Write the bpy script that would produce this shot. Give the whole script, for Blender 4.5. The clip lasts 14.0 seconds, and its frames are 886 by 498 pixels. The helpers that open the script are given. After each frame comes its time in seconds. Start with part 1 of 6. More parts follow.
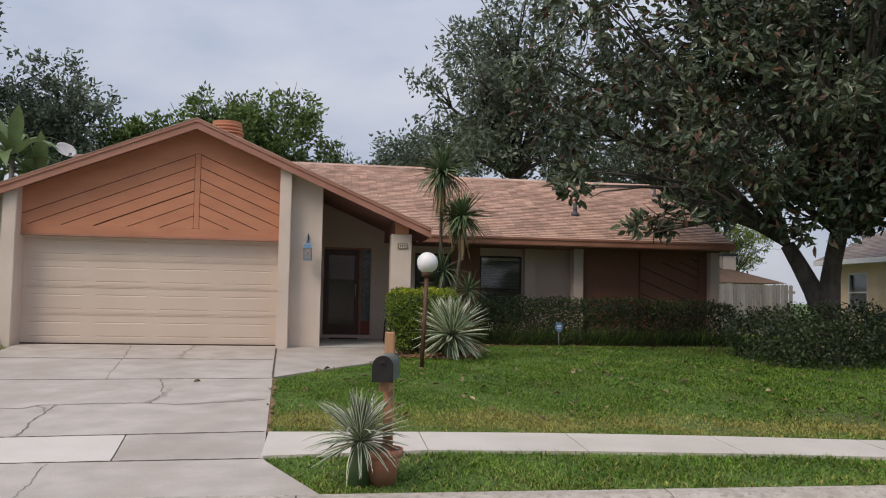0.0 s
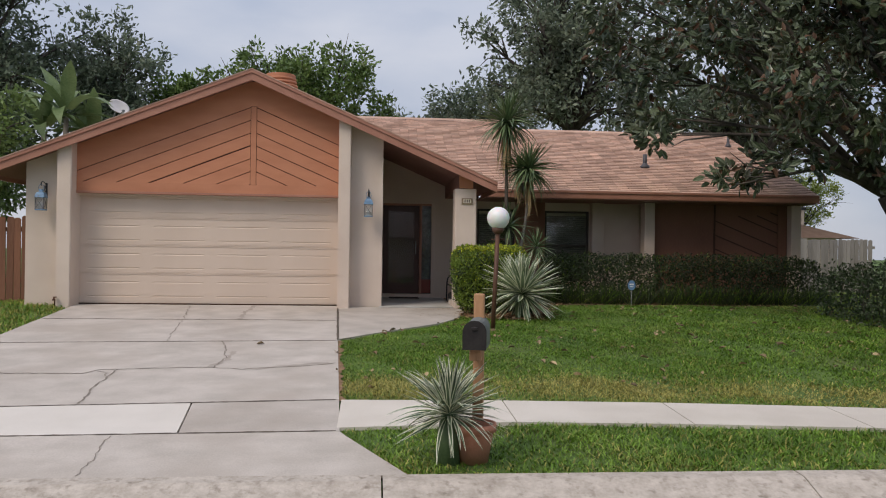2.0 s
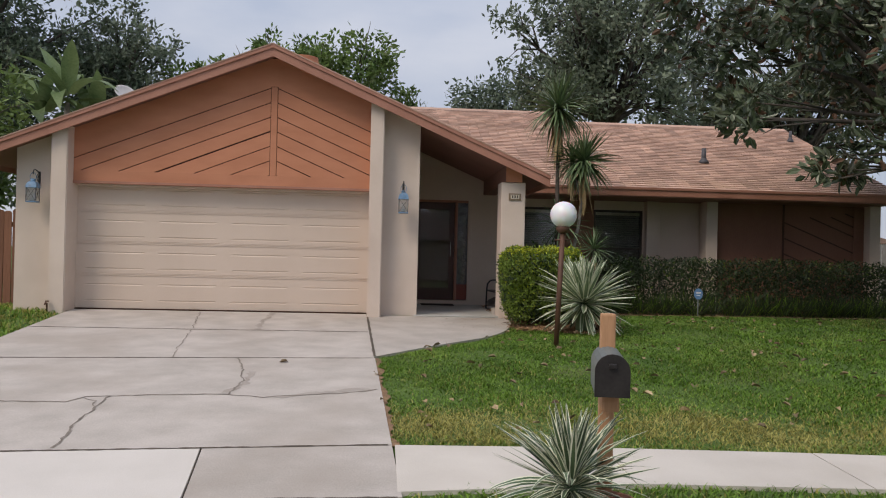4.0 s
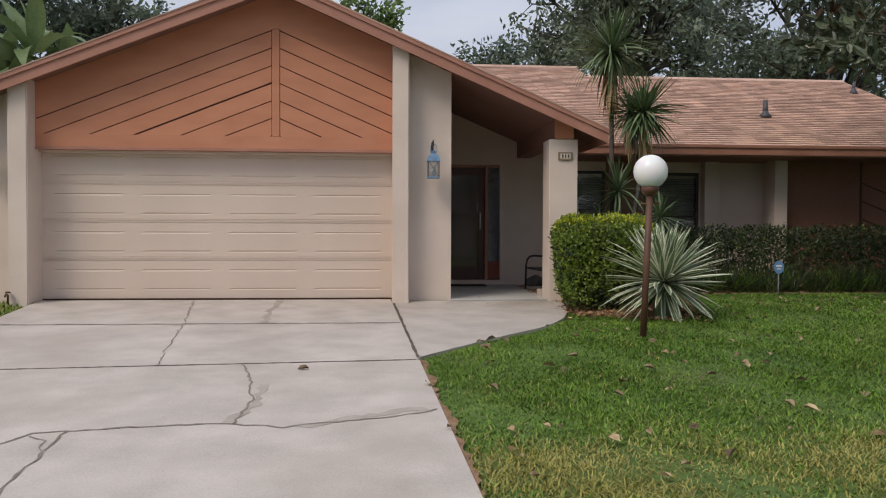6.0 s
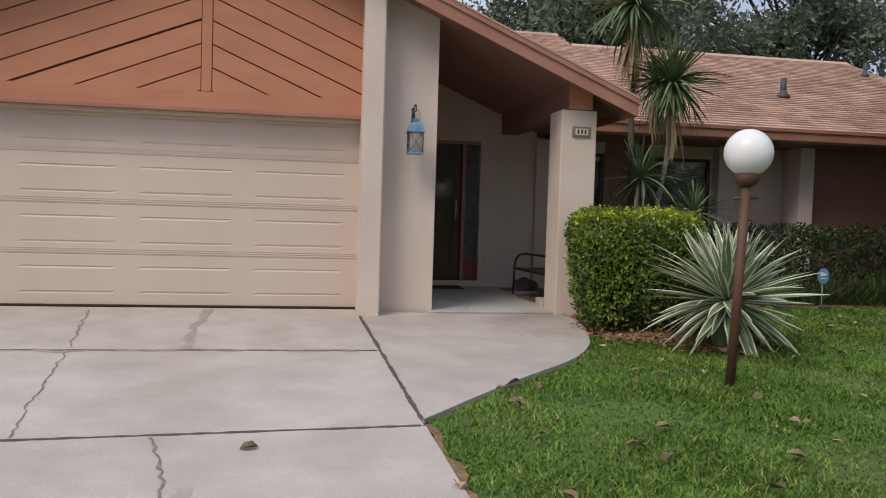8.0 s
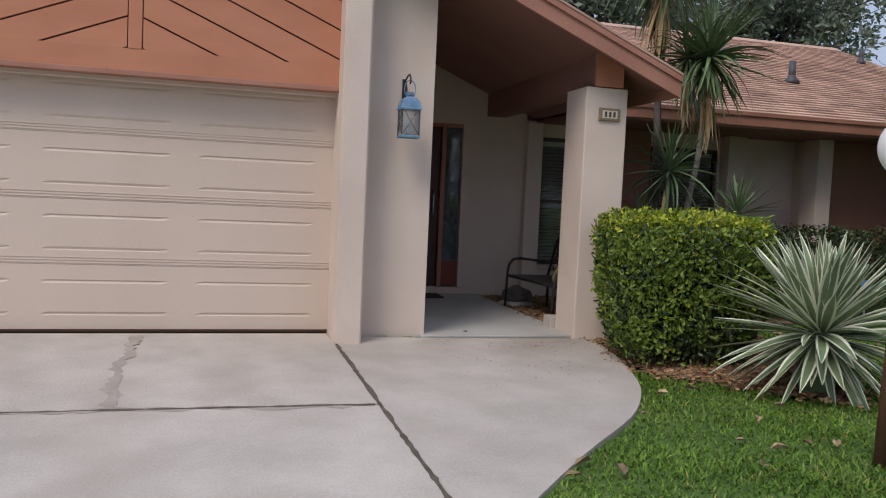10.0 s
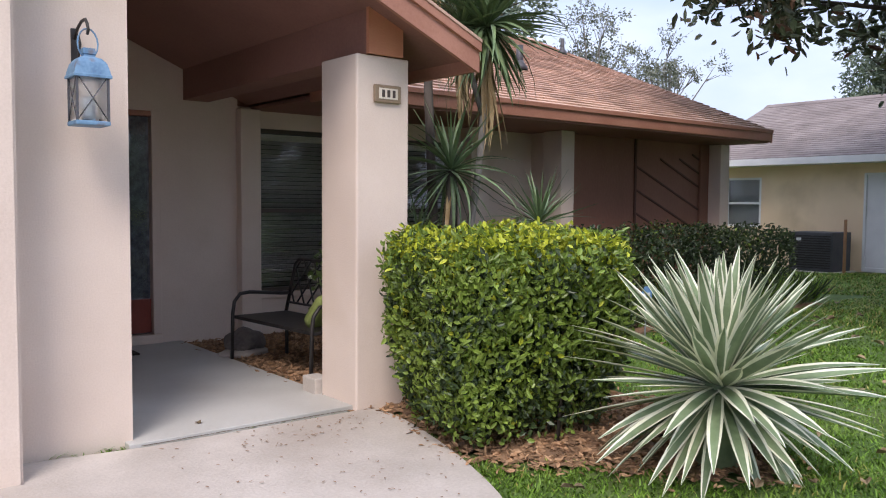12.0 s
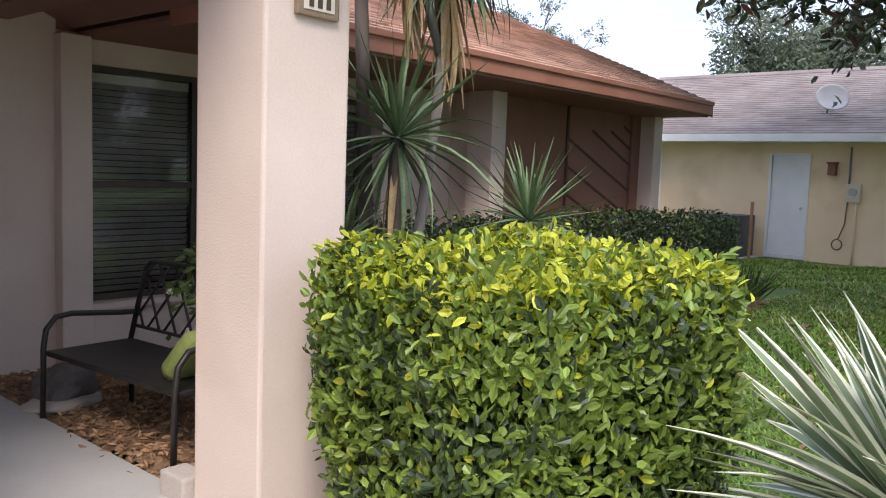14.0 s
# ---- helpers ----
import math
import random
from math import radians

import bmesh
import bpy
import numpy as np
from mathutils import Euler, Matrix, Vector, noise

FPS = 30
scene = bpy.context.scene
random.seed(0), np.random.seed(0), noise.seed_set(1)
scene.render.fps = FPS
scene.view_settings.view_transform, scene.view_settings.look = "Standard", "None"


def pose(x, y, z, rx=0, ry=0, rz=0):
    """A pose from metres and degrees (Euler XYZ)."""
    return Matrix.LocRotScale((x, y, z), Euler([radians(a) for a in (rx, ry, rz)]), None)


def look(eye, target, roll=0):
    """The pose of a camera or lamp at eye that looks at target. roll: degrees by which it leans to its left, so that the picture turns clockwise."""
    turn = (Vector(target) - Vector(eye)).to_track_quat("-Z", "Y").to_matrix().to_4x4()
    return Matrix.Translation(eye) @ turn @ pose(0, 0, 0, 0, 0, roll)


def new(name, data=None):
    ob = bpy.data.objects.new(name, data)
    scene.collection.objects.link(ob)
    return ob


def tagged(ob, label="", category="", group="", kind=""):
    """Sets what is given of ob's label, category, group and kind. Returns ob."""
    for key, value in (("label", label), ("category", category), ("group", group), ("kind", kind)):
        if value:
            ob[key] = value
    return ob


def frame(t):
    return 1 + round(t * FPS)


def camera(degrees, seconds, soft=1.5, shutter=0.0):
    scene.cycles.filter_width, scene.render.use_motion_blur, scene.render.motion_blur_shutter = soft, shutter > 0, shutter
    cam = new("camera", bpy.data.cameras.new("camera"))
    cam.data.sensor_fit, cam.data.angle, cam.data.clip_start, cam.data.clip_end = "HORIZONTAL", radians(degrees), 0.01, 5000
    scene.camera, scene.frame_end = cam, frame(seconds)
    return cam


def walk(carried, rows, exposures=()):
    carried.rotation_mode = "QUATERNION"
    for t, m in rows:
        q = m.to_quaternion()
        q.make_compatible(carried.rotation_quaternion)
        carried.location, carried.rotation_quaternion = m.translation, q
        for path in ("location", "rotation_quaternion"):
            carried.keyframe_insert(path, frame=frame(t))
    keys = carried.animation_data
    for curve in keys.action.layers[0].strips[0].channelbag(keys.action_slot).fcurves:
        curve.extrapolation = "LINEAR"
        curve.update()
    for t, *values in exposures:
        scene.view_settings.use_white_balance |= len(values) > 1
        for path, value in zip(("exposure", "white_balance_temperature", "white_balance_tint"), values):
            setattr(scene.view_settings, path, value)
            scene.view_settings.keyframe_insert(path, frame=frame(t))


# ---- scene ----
cam = camera(57.4, 14.0, soft=1.1)
PATH = [
    (0, (0.914, -16.549, 1.084), (1.202, -14.573, 1.198), 1.1),
    (0.5, (0.942, -16.498, 1.084), (1.046, -14.502, 1.163), 1.4),
    (1, (0.925, -16.394, 1.058), (1.023, -14.397, 1.088), 2.1),
    (1.5, (0.785, -16.044, 1.074), (1.002, -14.057, 1.123), 2.2),
    (2, (0.648, -15.733, 1.078), (0.823, -13.741, 1.085), 0.8),
    (2.5, (0.553, -15.208, 1.051), (0.748, -13.217, 1.058), 3.0),
    (3, (0.38, -14.797, 1.088), (0.572, -12.806, 1.107), -0.5),
    (3.5, (0.275, -14.308, 1.104), (0.458, -12.317, 1.136), 0.3),
    (3.7, (0.258, -14.114, 1.086), (0.406, -12.12, 1.102), 1.5),
    (5.8, (-0.165, -11.834, 1.014), (0.034, -9.844, 1.014), -1.0),
    (6, (-0.228, -11.575, 1.002), (-0.063, -9.583, 0.955), 0.2),
    (6.5, (-0.341, -10.959, 1.015), (-0.037, -8.984, 0.914), -0.7),
    (7, (-0.396, -10.39, 0.975), (-0.047, -8.421, 0.934), 0.9),
    (7.2, (-0.444, -10.056, 0.999), (-0.103, -8.088, 0.898), 2.3),
    (9.3, (-0.837, -7.663, 1.184), (-0.489, -5.694, 1.203), 0.4),
    (9.5, (-0.882, -7.489, 1.192), (-0.581, -5.512, 1.235), 2.0),
    (10, (-0.909, -6.976, 1.224), (-0.385, -5.05, 1.101), 2.6),
    (10.5, (-0.856, -6.33, 1.298), (0.063, -4.558, 1.175), 2.2),
    (11, (-0.94, -5.67, 1.356), (0.048, -3.934, 1.256), 4.1),
    (11.5, (-0.791, -5.133, 1.295), (0.479, -3.598, 1.113), 1.4),
    (12, (-0.608, -4.56, 1.347), (0.644, -3.005, 1.235), 0.4),
    (12.5, (-0.399, -4.02, 1.397), (1.001, -2.599, 1.264), -1.7),
    (13, (-0.12, -3.591, 1.404), (1.3, -2.191, 1.249), -0.5),
    (13.5, (0.167, -2.979, 1.413), (1.694, -1.7, 1.226), 1.0),
    (14, (0.419, -2.589, 1.44), (1.926, -1.287, 1.25), 2.1),
]
walk(cam, [(t, look(eye, target, roll)) for t, eye, target, roll in PATH],
     [(0, 0.05, 7300, 14), (7, 0.10, 7200, 14), (9.5, 0.14, 6750, 14), (10, 0.12, 6700, 14), (10.5, 0.44, 6650, 16), (11, 0.42, 6650, 17), (11.5, 0.72, 6650, 17.5), (12.5, 0.98, 6650, 18), (14, 1.22, 6700, 18)])

# ---------- sky and sun ----------
world = bpy.data.worlds.new("sky")
scene.world = world
world.use_nodes = True
wn, wl = world.node_tree.nodes, world.node_tree.links
sky = wn.new("ShaderNodeTexSky")
sky.sky_type, sky.sun_disc = "NISHITA", False
sky.sun_elevation, sky.sun_rotation = radians(48.4), radians(227)
sky_gain = wn.new("ShaderNodeVectorMath")
sky_gain.operation = "SCALE"
sky_gain.inputs["Scale"].default_value = 0.09
wl.new(sky.outputs[0], sky_gain.inputs[0])
wco = wn.new("ShaderNodeTexCoord")
wmap = wn.new("ShaderNodeMapping")
wmap.inputs["Scale"].default_value = (1.0, 1.0, 2.6)
wl.new(wco.outputs["Generated"], wmap.inputs[0])
wnoise = wn.new("ShaderNodeTexNoise")
wnoise.inputs["Scale"].default_value, wnoise.inputs["Detail"].default_value = 2.6, 7
wl.new(wmap.outputs[0], wnoise.inputs["Vector"])
wramp = wn.new("ShaderNodeValToRGB")
wramp.color_ramp.elements[0].position, wramp.color_ramp.elements[0].color = 0.36, (0.385, 0.49, 0.69, 1)
wramp.color_ramp.elements[1].position, wramp.color_ramp.elements[1].color = 0.68, (0.62, 0.70, 0.85, 1)
wl.new(wnoise.outputs[0], wramp.inputs[0])
wmix = wn.new("ShaderNodeMix")
wmix.data_type = "RGBA"
wmix.inputs["Factor"].default_value = 0.86
wl.new(sky_gain.outputs[0], wmix.inputs[6])
wl.new(wramp.outputs[0], wmix.inputs[7])
wsep = wn.new("ShaderNodeSeparateXYZ")
wl.new(wco.outputs["Generated"], wsep.inputs[0])
wdome = wn.new("ShaderNodeMapRange")
wdome.inputs["From Min"].default_value, wdome.inputs["From Max"].default_value = 0.0, 1.0
wdome.inputs["To Min"].default_value, wdome.inputs["To Max"].default_value = 0.86, 1.45
wl.new(wsep.outputs["Z"], wdome.inputs["Value"])
wscale = wn.new("ShaderNodeVectorMath")
wscale.operation = "SCALE"
wl.new(wmix.outputs[2], wscale.inputs[0])
wl.new(wdome.outputs[0], wscale.inputs["Scale"])
wl.new(wscale.outputs[0], wn["Background"].inputs["Color"])
wn["Background"].inputs["Strength"].default_value = 1.0

sun = new("sun", bpy.data.lights.new("sun", "SUN"))
sun.data.energy, sun.data.angle, sun.data.color = 1.6, radians(24), (1.0, 0.94, 0.86)
sun.matrix_world = look((-10.5, -9.8, 16.2), (0, 0, 0))


# ---------- materials ----------
def material(name, dark, light, scale=3.0, rough=0.8, bump=0.0, fine=60.0, metal=0.0, vary=0.0, island=0.0,
             spot=None, spot_scale=0.6, spot_at=(0.55, 0.7), stretch=(1, 1, 1), spec=0.5):
    """Two colours mixed by a coarse and a fine noise, spots of a third, relief, and a change from piece to piece."""
    m = bpy.data.materials.new(name)
    m.use_nodes = True
    n, l = m.node_tree.nodes, m.node_tree.links
    bsdf = n["Principled BSDF"]
    geo = n.new("ShaderNodeNewGeometry")
    mapping = n.new("ShaderNodeMapping")
    mapping.inputs["Scale"].default_value = stretch
    l.new(geo.outputs["Position"], mapping.inputs[0])
    big, small = n.new("ShaderNodeTexNoise"), n.new("ShaderNodeTexNoise")
    for node, sc, det in ((big, scale, 6), (small, fine, 4)):
        node.inputs["Scale"].default_value, node.inputs["Detail"].default_value = sc, det
        l.new(mapping.outputs[0], node.inputs["Vector"])
    add = n.new("ShaderNodeMath")
    add.operation = "MULTIPLY_ADD"
    l.new(small.outputs[0], add.inputs[0])
    add.inputs[1].default_value = 0.5
    l.new(big.outputs[0], add.inputs[2])
    ramp = n.new("ShaderNodeValToRGB")
    ramp.color_ramp.elements[0].position, ramp.color_ramp.elements[0].color = 0.55, (*dark, 1)
    ramp.color_ramp.elements[1].position, ramp.color_ramp.elements[1].color = 0.95, (*light, 1)
    l.new(add.outputs[0], ramp.inputs[0])
    colour = ramp.outputs[0]
    if spot:
        sn = n.new("ShaderNodeTexNoise")
        sn.inputs["Scale"].default_value, sn.inputs["Detail"].default_value = spot_scale, 8
        l.new(geo.outputs["Position"], sn.inputs["Vector"])
        sr = n.new("ShaderNodeMapRange")
        sr.inputs["From Min"].default_value, sr.inputs["From Max"].default_value = spot_at
        l.new(sn.outputs[0], sr.inputs["Value"])
        mix = n.new("ShaderNodeMix")
        mix.data_type = "RGBA"
        l.new(sr.outputs[0], mix.inputs["Factor"])
        l.new(colour, mix.inputs[6])
        mix.inputs[7].default_value = (*spot, 1)
        colour = mix.outputs[2]
    for amount, source in ((vary, "object"), (island, "island")):
        if amount:
            rnd = n.new("ShaderNodeObjectInfo").outputs["Random"] if source == "object" else geo.outputs["Random Per Island"]
            rr = n.new("ShaderNodeMapRange")
            rr.inputs["To Min"].default_value, rr.inputs["To Max"].default_value = 1 - amount, 1 + amount
            l.new(rnd, rr.inputs["Value"])
            mul = n.new("ShaderNodeVectorMath")
            mul.operation = "SCALE"
            l.new(colour, mul.inputs[0])
            l.new(rr.outputs[0], mul.inputs["Scale"])
            colour = mul.outputs[0]
    l.new(colour, bsdf.inputs["Base Color"])
    bsdf.inputs["Roughness"].default_value, bsdf.inputs["Metallic"].default_value = rough, metal
    bsdf.inputs["Specular IOR Level"].default_value = spec
    if bump:
        bp = n.new("ShaderNodeBump")
        bp.inputs["Strength"].default_value, bp.inputs["Distance"].default_value = bump, 0.01
        l.new(small.outputs[0], bp.inputs["Height"])
        l.new(bp.outputs[0], bsdf.inputs["Normal"])
    return m


def leafy(name, dark, light, tip=None, rough=0.45, glow=0.25, spread=0.45):
    """Leaf surfaces: colour by leaf, a little light passes through."""
    m = material(name, dark, light, scale=1.3, rough=rough, fine=25, island=spread, spot=tip, spot_scale=1.1, spot_at=(0.5, 0.75), spec=0.4)
    n, l = m.node_tree.nodes, m.node_tree.links
    bsdf = n["Principled BSDF"]
    trans = n.new("ShaderNodeBsdfTranslucent")
    l.new(bsdf.inputs["Base Color"].links[0].from_socket, trans.inputs["Color"])
    mix = n.new("ShaderNodeMixShader")
    mix.inputs[0].default_value = glow
    l.new(bsdf.outputs[0], mix.inputs[1])
    l.new(trans.outputs[0], mix.inputs[2])
    l.new(mix.outputs[0], n["Material Output"].inputs["Surface"])
    return m


STUCCO = material("cream_stucco", (0.62, 0.508, 0.43), (0.71, 0.595, 0.51), scale=1.2, rough=0.9, bump=0.22, fine=110, spot=(0.56, 0.44, 0.34), spot_scale=0.9, spot_at=(0.6, 0.85))
TERRA = material("terracotta_paint", (0.49, 0.195, 0.105), (0.57, 0.24, 0.135), scale=1.5, rough=0.7, bump=0.25, fine=90, stretch=(1, 1, 3), vary=0.03)
TRIM = material("rust_brown_paint", (0.34, 0.150, 0.10), (0.42, 0.20, 0.14), scale=2, rough=0.6, bump=0.2, fine=50, vary=0.04)
BROWN = material("brown_board_paint", (0.235, 0.108, 0.073), (0.295, 0.138, 0.094), scale=1.5, rough=0.7, bump=0.25, fine=60, stretch=(1, 1, 0.3), vary=0.03)
SOFFIT = material("brown_soffit_paint", (0.22, 0.108, 0.084), (0.28, 0.138, 0.108), scale=1.5, rough=0.75, bump=0.2, fine=40)
GROOVE = material("dark_groove", (0.05, 0.02, 0.012), (0.07, 0.03, 0.018), rough=0.9)
DOORPAINT = material("cream_door_paint", (0.60, 0.485, 0.40), (0.66, 0.54, 0.45), scale=1.0, rough=0.5, bump=0.12, fine=120, stretch=(1, 1, 0.25))
SHINGLE = material("tan_shingle", (0.42, 0.265, 0.20), (0.60, 0.40, 0.31), scale=1.4, rough=0.95, bump=0.6, fine=90, vary=0.24, spot=(0.40, 0.27, 0.19), spot_scale=0.5, spot_at=(0.55, 0.9))
SHINGLE_REST = material("tan_shingle_field", (0.42, 0.265, 0.20), (0.60, 0.40, 0.31), scale=1.4, rough=0.95, bump=0.6, fine=90, island=0.24, spot=(0.40, 0.27, 0.19), spot_scale=0.5, spot_at=(0.55, 0.9))
SHINGLE_GREY = material("grey_brown_shingle", (0.185, 0.15, 0.14), (0.28, 0.235, 0.22), scale=1.2, rough=0.95, bump=0.5, fine=70, island=0.14)
CONCRETE = material("weathered_concrete", (0.415, 0.372, 0.328), (0.55, 0.495, 0.445), scale=2.2, rough=0.9, bump=0.4, fine=60, vary=0.04, spot=(0.385, 0.33, 0.28), spot_scale=0.8, spot_at=(0.5, 0.78))
CONCRETE_NEW = material("pale_new_concrete", (0.62, 0.575, 0.52), (0.70, 0.65, 0.595), scale=1.5, rough=0.9, bump=0.3, fine=110)
CONCRETE_PORCH = material("smooth_porch_concrete", (0.44, 0.43, 0.40), (0.54, 0.53, 0.50), scale=1.0, rough=0.6, bump=0.15, fine=120, spot=(0.38, 0.36, 0.33), spot_scale=0.7, spot_at=(0.5, 0.8))
KERB = material("pitted_kerb_concrete", (0.38, 0.33, 0.28), (0.55, 0.49, 0.43), scale=9, rough=0.95, bump=0.6, fine=40, spot=(0.25, 0.21, 0.17), spot_scale=14, spot_at=(0.55, 0.75))
ASPHALT = material("asphalt", (0.045, 0.045, 0.047), (0.075, 0.073, 0.072), scale=2, rough=0.9, bump=0.6, fine=80)
CRACK = material("crack_dirt", (0.075, 0.06, 0.045), (0.14, 0.11, 0.085), scale=8, rough=1)
CRACK_LINE = material("hairline_crack", (0.17, 0.142, 0.115), (0.29, 0.25, 0.21), scale=8, rough=1)
SIDEWALK = material("pale_sidewalk_concrete", (0.54, 0.49, 0.43), (0.64, 0.59, 0.525), scale=1.3, rough=0.9, bump=0.35, fine=110, vary=0.05, spot=(0.47, 0.42, 0.36), spot_scale=0.8, spot_at=(0.55, 0.85))
ROOF_BED = material("dark_brown_roof_bed", (0.13, 0.08, 0.055), (0.18, 0.115, 0.08), rough=1)
SLATE = material("slate_grey_metal", (0.055, 0.056, 0.065), (0.08, 0.08, 0.09), scale=5, rough=0.55)
DISH_GREY = material("grey_dish_enamel", (0.46, 0.44, 0.43), (0.55, 0.53, 0.52), scale=4, rough=0.5)
ROCK = material("dark_grey_rock", (0.10, 0.09, 0.085), (0.19, 0.17, 0.16), scale=9, rough=0.95, bump=0.7, fine=40)
STAIN = material("grey_filled_crack", (0.335, 0.29, 0.25), (0.42, 0.37, 0.325), scale=6, rough=0.95)
SOIL = material("lawn_soil", (0.05, 0.10, 0.018), (0.10, 0.165, 0.034), scale=2.2, rough=1, bump=0.6, fine=60, spot=(0.10, 0.085, 0.035), spot_scale=0.5, spot_at=(0.55, 0.75))
MULCH = material("bark_mulch_bed", (0.17, 0.098, 0.055), (0.32, 0.19, 0.105), scale=12, rough=1, bump=1.0, fine=55)
CHIP = material("bark_chip", (0.25, 0.14, 0.075), (0.44, 0.275, 0.155), scale=14, rough=1, island=0.45)
DARKMETAL = material("black_metal", (0.012, 0.010, 0.010), (0.03, 0.026, 0.024), scale=8, rough=0.45, spec=0.5)
GREYMETAL = material("grey_painted_metal", (0.17, 0.19, 0.20), (0.23, 0.25, 0.26), scale=5, rough=0.5)
GREENMETAL = material("grey_green_box_metal", (0.115, 0.135, 0.13), (0.16, 0.18, 0.17), scale=7, rough=0.5, bump=0.1)
LANTERN = material("verdigris_blue_metal", (0.085, 0.18, 0.30), (0.17, 0.31, 0.46), scale=14, rough=0.5, spot=(0.16, 0.11, 0.09), spot_scale=12, spot_at=(0.55, 0.7))
POLE = material("brown_pole_paint", (0.085, 0.036, 0.020), (0.125, 0.056, 0.033), scale=6, rough=0.6, bump=0.15, fine=80)
POST_WOOD = material("weathered_post_wood", (0.34, 0.17, 0.085), (0.50, 0.28, 0.15), scale=5, rough=0.85, bump=0.5, fine=60, stretch=(1, 1, 0.15))
GREYWOOD = material("silvered_fence_wood", (0.24, 0.228, 0.218), (0.35, 0.335, 0.32), scale=3, rough=0.9, bump=0.4, fine=50, stretch=(1, 1, 0.1), vary=0.15)
REDWOOD = material("stained_fence_wood", (0.17, 0.075, 0.045), (0.25, 0.115, 0.07), scale=3, rough=0.85, bump=0.4, fine=50, stretch=(1, 1, 0.1), vary=0.15)
TERRACOTTA = material("terracotta_pot", (0.42, 0.175, 0.11), (0.52, 0.24, 0.16), scale=5, rough=0.85, bump=0.2)
BARK = material("grey_bark", (0.045, 0.038, 0.032), (0.12, 0.10, 0.085), scale=5, rough=1, bump=1.0, fine=22, stretch=(1, 1, 0.35))
BARK_PALE = material("pale_bark", (0.15, 0.135, 0.12), (0.27, 0.25, 0.225), scale=5, rough=1, bump=0.8, fine=25, stretch=(1, 1, 0.5))
WINFRAME = material("dark_bronze_frame", (0.045, 0.030, 0.024), (0.07, 0.048, 0.038), rough=0.5)
WHITE = material("white_paint", (0.72, 0.72, 0.72), (0.80, 0.80, 0.80), scale=3, rough=0.55, bump=0.05)
BLIND = material("white_blind_slat", (0.30, 0.30, 0.30), (0.36, 0.36, 0.36), scale=3, rough=0.6)
BLIND_DARK = material("brown_blind_slat", (0.28, 0.24, 0.22), (0.38, 0.33, 0.31), scale=3, rough=0.5)
YELLOW_STUCCO = material("yellow_stucco", (0.80, 0.60, 0.39), (0.88, 0.69, 0.47), scale=1.0, rough=0.9, bump=0.4, fine=60, spot=(0.52, 0.37, 0.21), spot_scale=0.8, spot_at=(0.55, 0.85))
PLATE = material("bronze_plate", (0.20, 0.14, 0.085), (0.28, 0.20, 0.13), scale=8, rough=0.5)
PLATE_FACE = material("ivory_plate_face", (0.62, 0.55, 0.44), (0.70, 0.63, 0.52), scale=8, rough=0.6)
FRONTDOOR = material("maroon_door_paint", (0.055, 0.016, 0.012), (0.085, 0.026, 0.019), scale=2, rough=0.4)
REDPANEL = material("red_wood_panel", (0.19, 0.035, 0.022), (0.25, 0.05, 0.032), scale=3, rough=0.45)
STEEL = material("steel", (0.45, 0.45, 0.45), (0.55, 0.55, 0.55), metal=1.0, rough=0.35)
SIDELIGHT = material("patterned_sidelight_glass", (0.10, 0.105, 0.12), (0.22, 0.23, 0.26), scale=14, rough=0.2, fine=40)
DARKROOM = material("painted_room_dark", (0.028, 0.022, 0.02), (0.04, 0.032, 0.028), rough=0.9)
CUSHION = material("olive_cushion", (0.16, 0.20, 0.05), (0.24, 0.29, 0.09), scale=6, rough=0.9, bump=0.3)
MAT_FIBRE = material("dark_door_mat", (0.035, 0.026, 0.02), (0.06, 0.045, 0.036), scale=20, rough=1, bump=0.5)
SIGN_BLUE = material("blue_sign_paint", (0.10, 0.22, 0.42), (0.14, 0.28, 0.5), scale=9, rough=0.5)

HEDGE_DARK = leafy("dark_and_shaded_hedge_leaf", (0.022, 0.038, 0.016), (0.062, 0.095, 0.036), rough=0.4, glow=0.15)
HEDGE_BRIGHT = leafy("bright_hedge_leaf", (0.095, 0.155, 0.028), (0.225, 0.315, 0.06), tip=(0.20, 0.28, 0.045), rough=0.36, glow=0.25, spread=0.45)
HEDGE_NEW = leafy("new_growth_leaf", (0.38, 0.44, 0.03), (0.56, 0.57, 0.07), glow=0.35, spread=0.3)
MAGNOLIA = leafy("magnolia_leaf", (0.040, 0.062, 0.036), (0.15, 0.185, 0.11), tip=(0.06, 0.055, 0.032), rough=0.28, glow=0.08)
OAK = leafy("oak_leaf", (0.10, 0.135, 0.09), (0.25, 0.29, 0.205), glow=0.35)
BRIGHT_TREE = leafy("camphor_leaf", (0.075, 0.135, 0.038), (0.19, 0.27, 0.085), glow=0.35)
OLIVE_TREE = leafy("olive_green_leaf", (0.08, 0.115, 0.08), (0.20, 0.24, 0.165), glow=0.35)
GREY_TREE = leafy("grey_green_leaf", (0.13, 0.145, 0.10), (0.24, 0.25, 0.19), glow=0.25)
YELLOW_BUSH = leafy("yellow_green_leaf", (0.17, 0.22, 0.04), (0.30, 0.36, 0.08), glow=0.3)
BANANA = leafy("banana_leaf", (0.10, 0.16, 0.06), (0.22, 0.29, 0.13), glow=0.3)
GRASS = leafy("grass_blade", (0.085, 0.18, 0.018), (0.185, 0.32, 0.042), tip=(0.20, 0.30, 0.055), rough=0.5, glow=0.3, spread=0.55)
GRASS_DRY = leafy("dry_grass_blade", (0.31, 0.285, 0.07), (0.46, 0.42, 0.14), rough=0.6, glow=0.3)
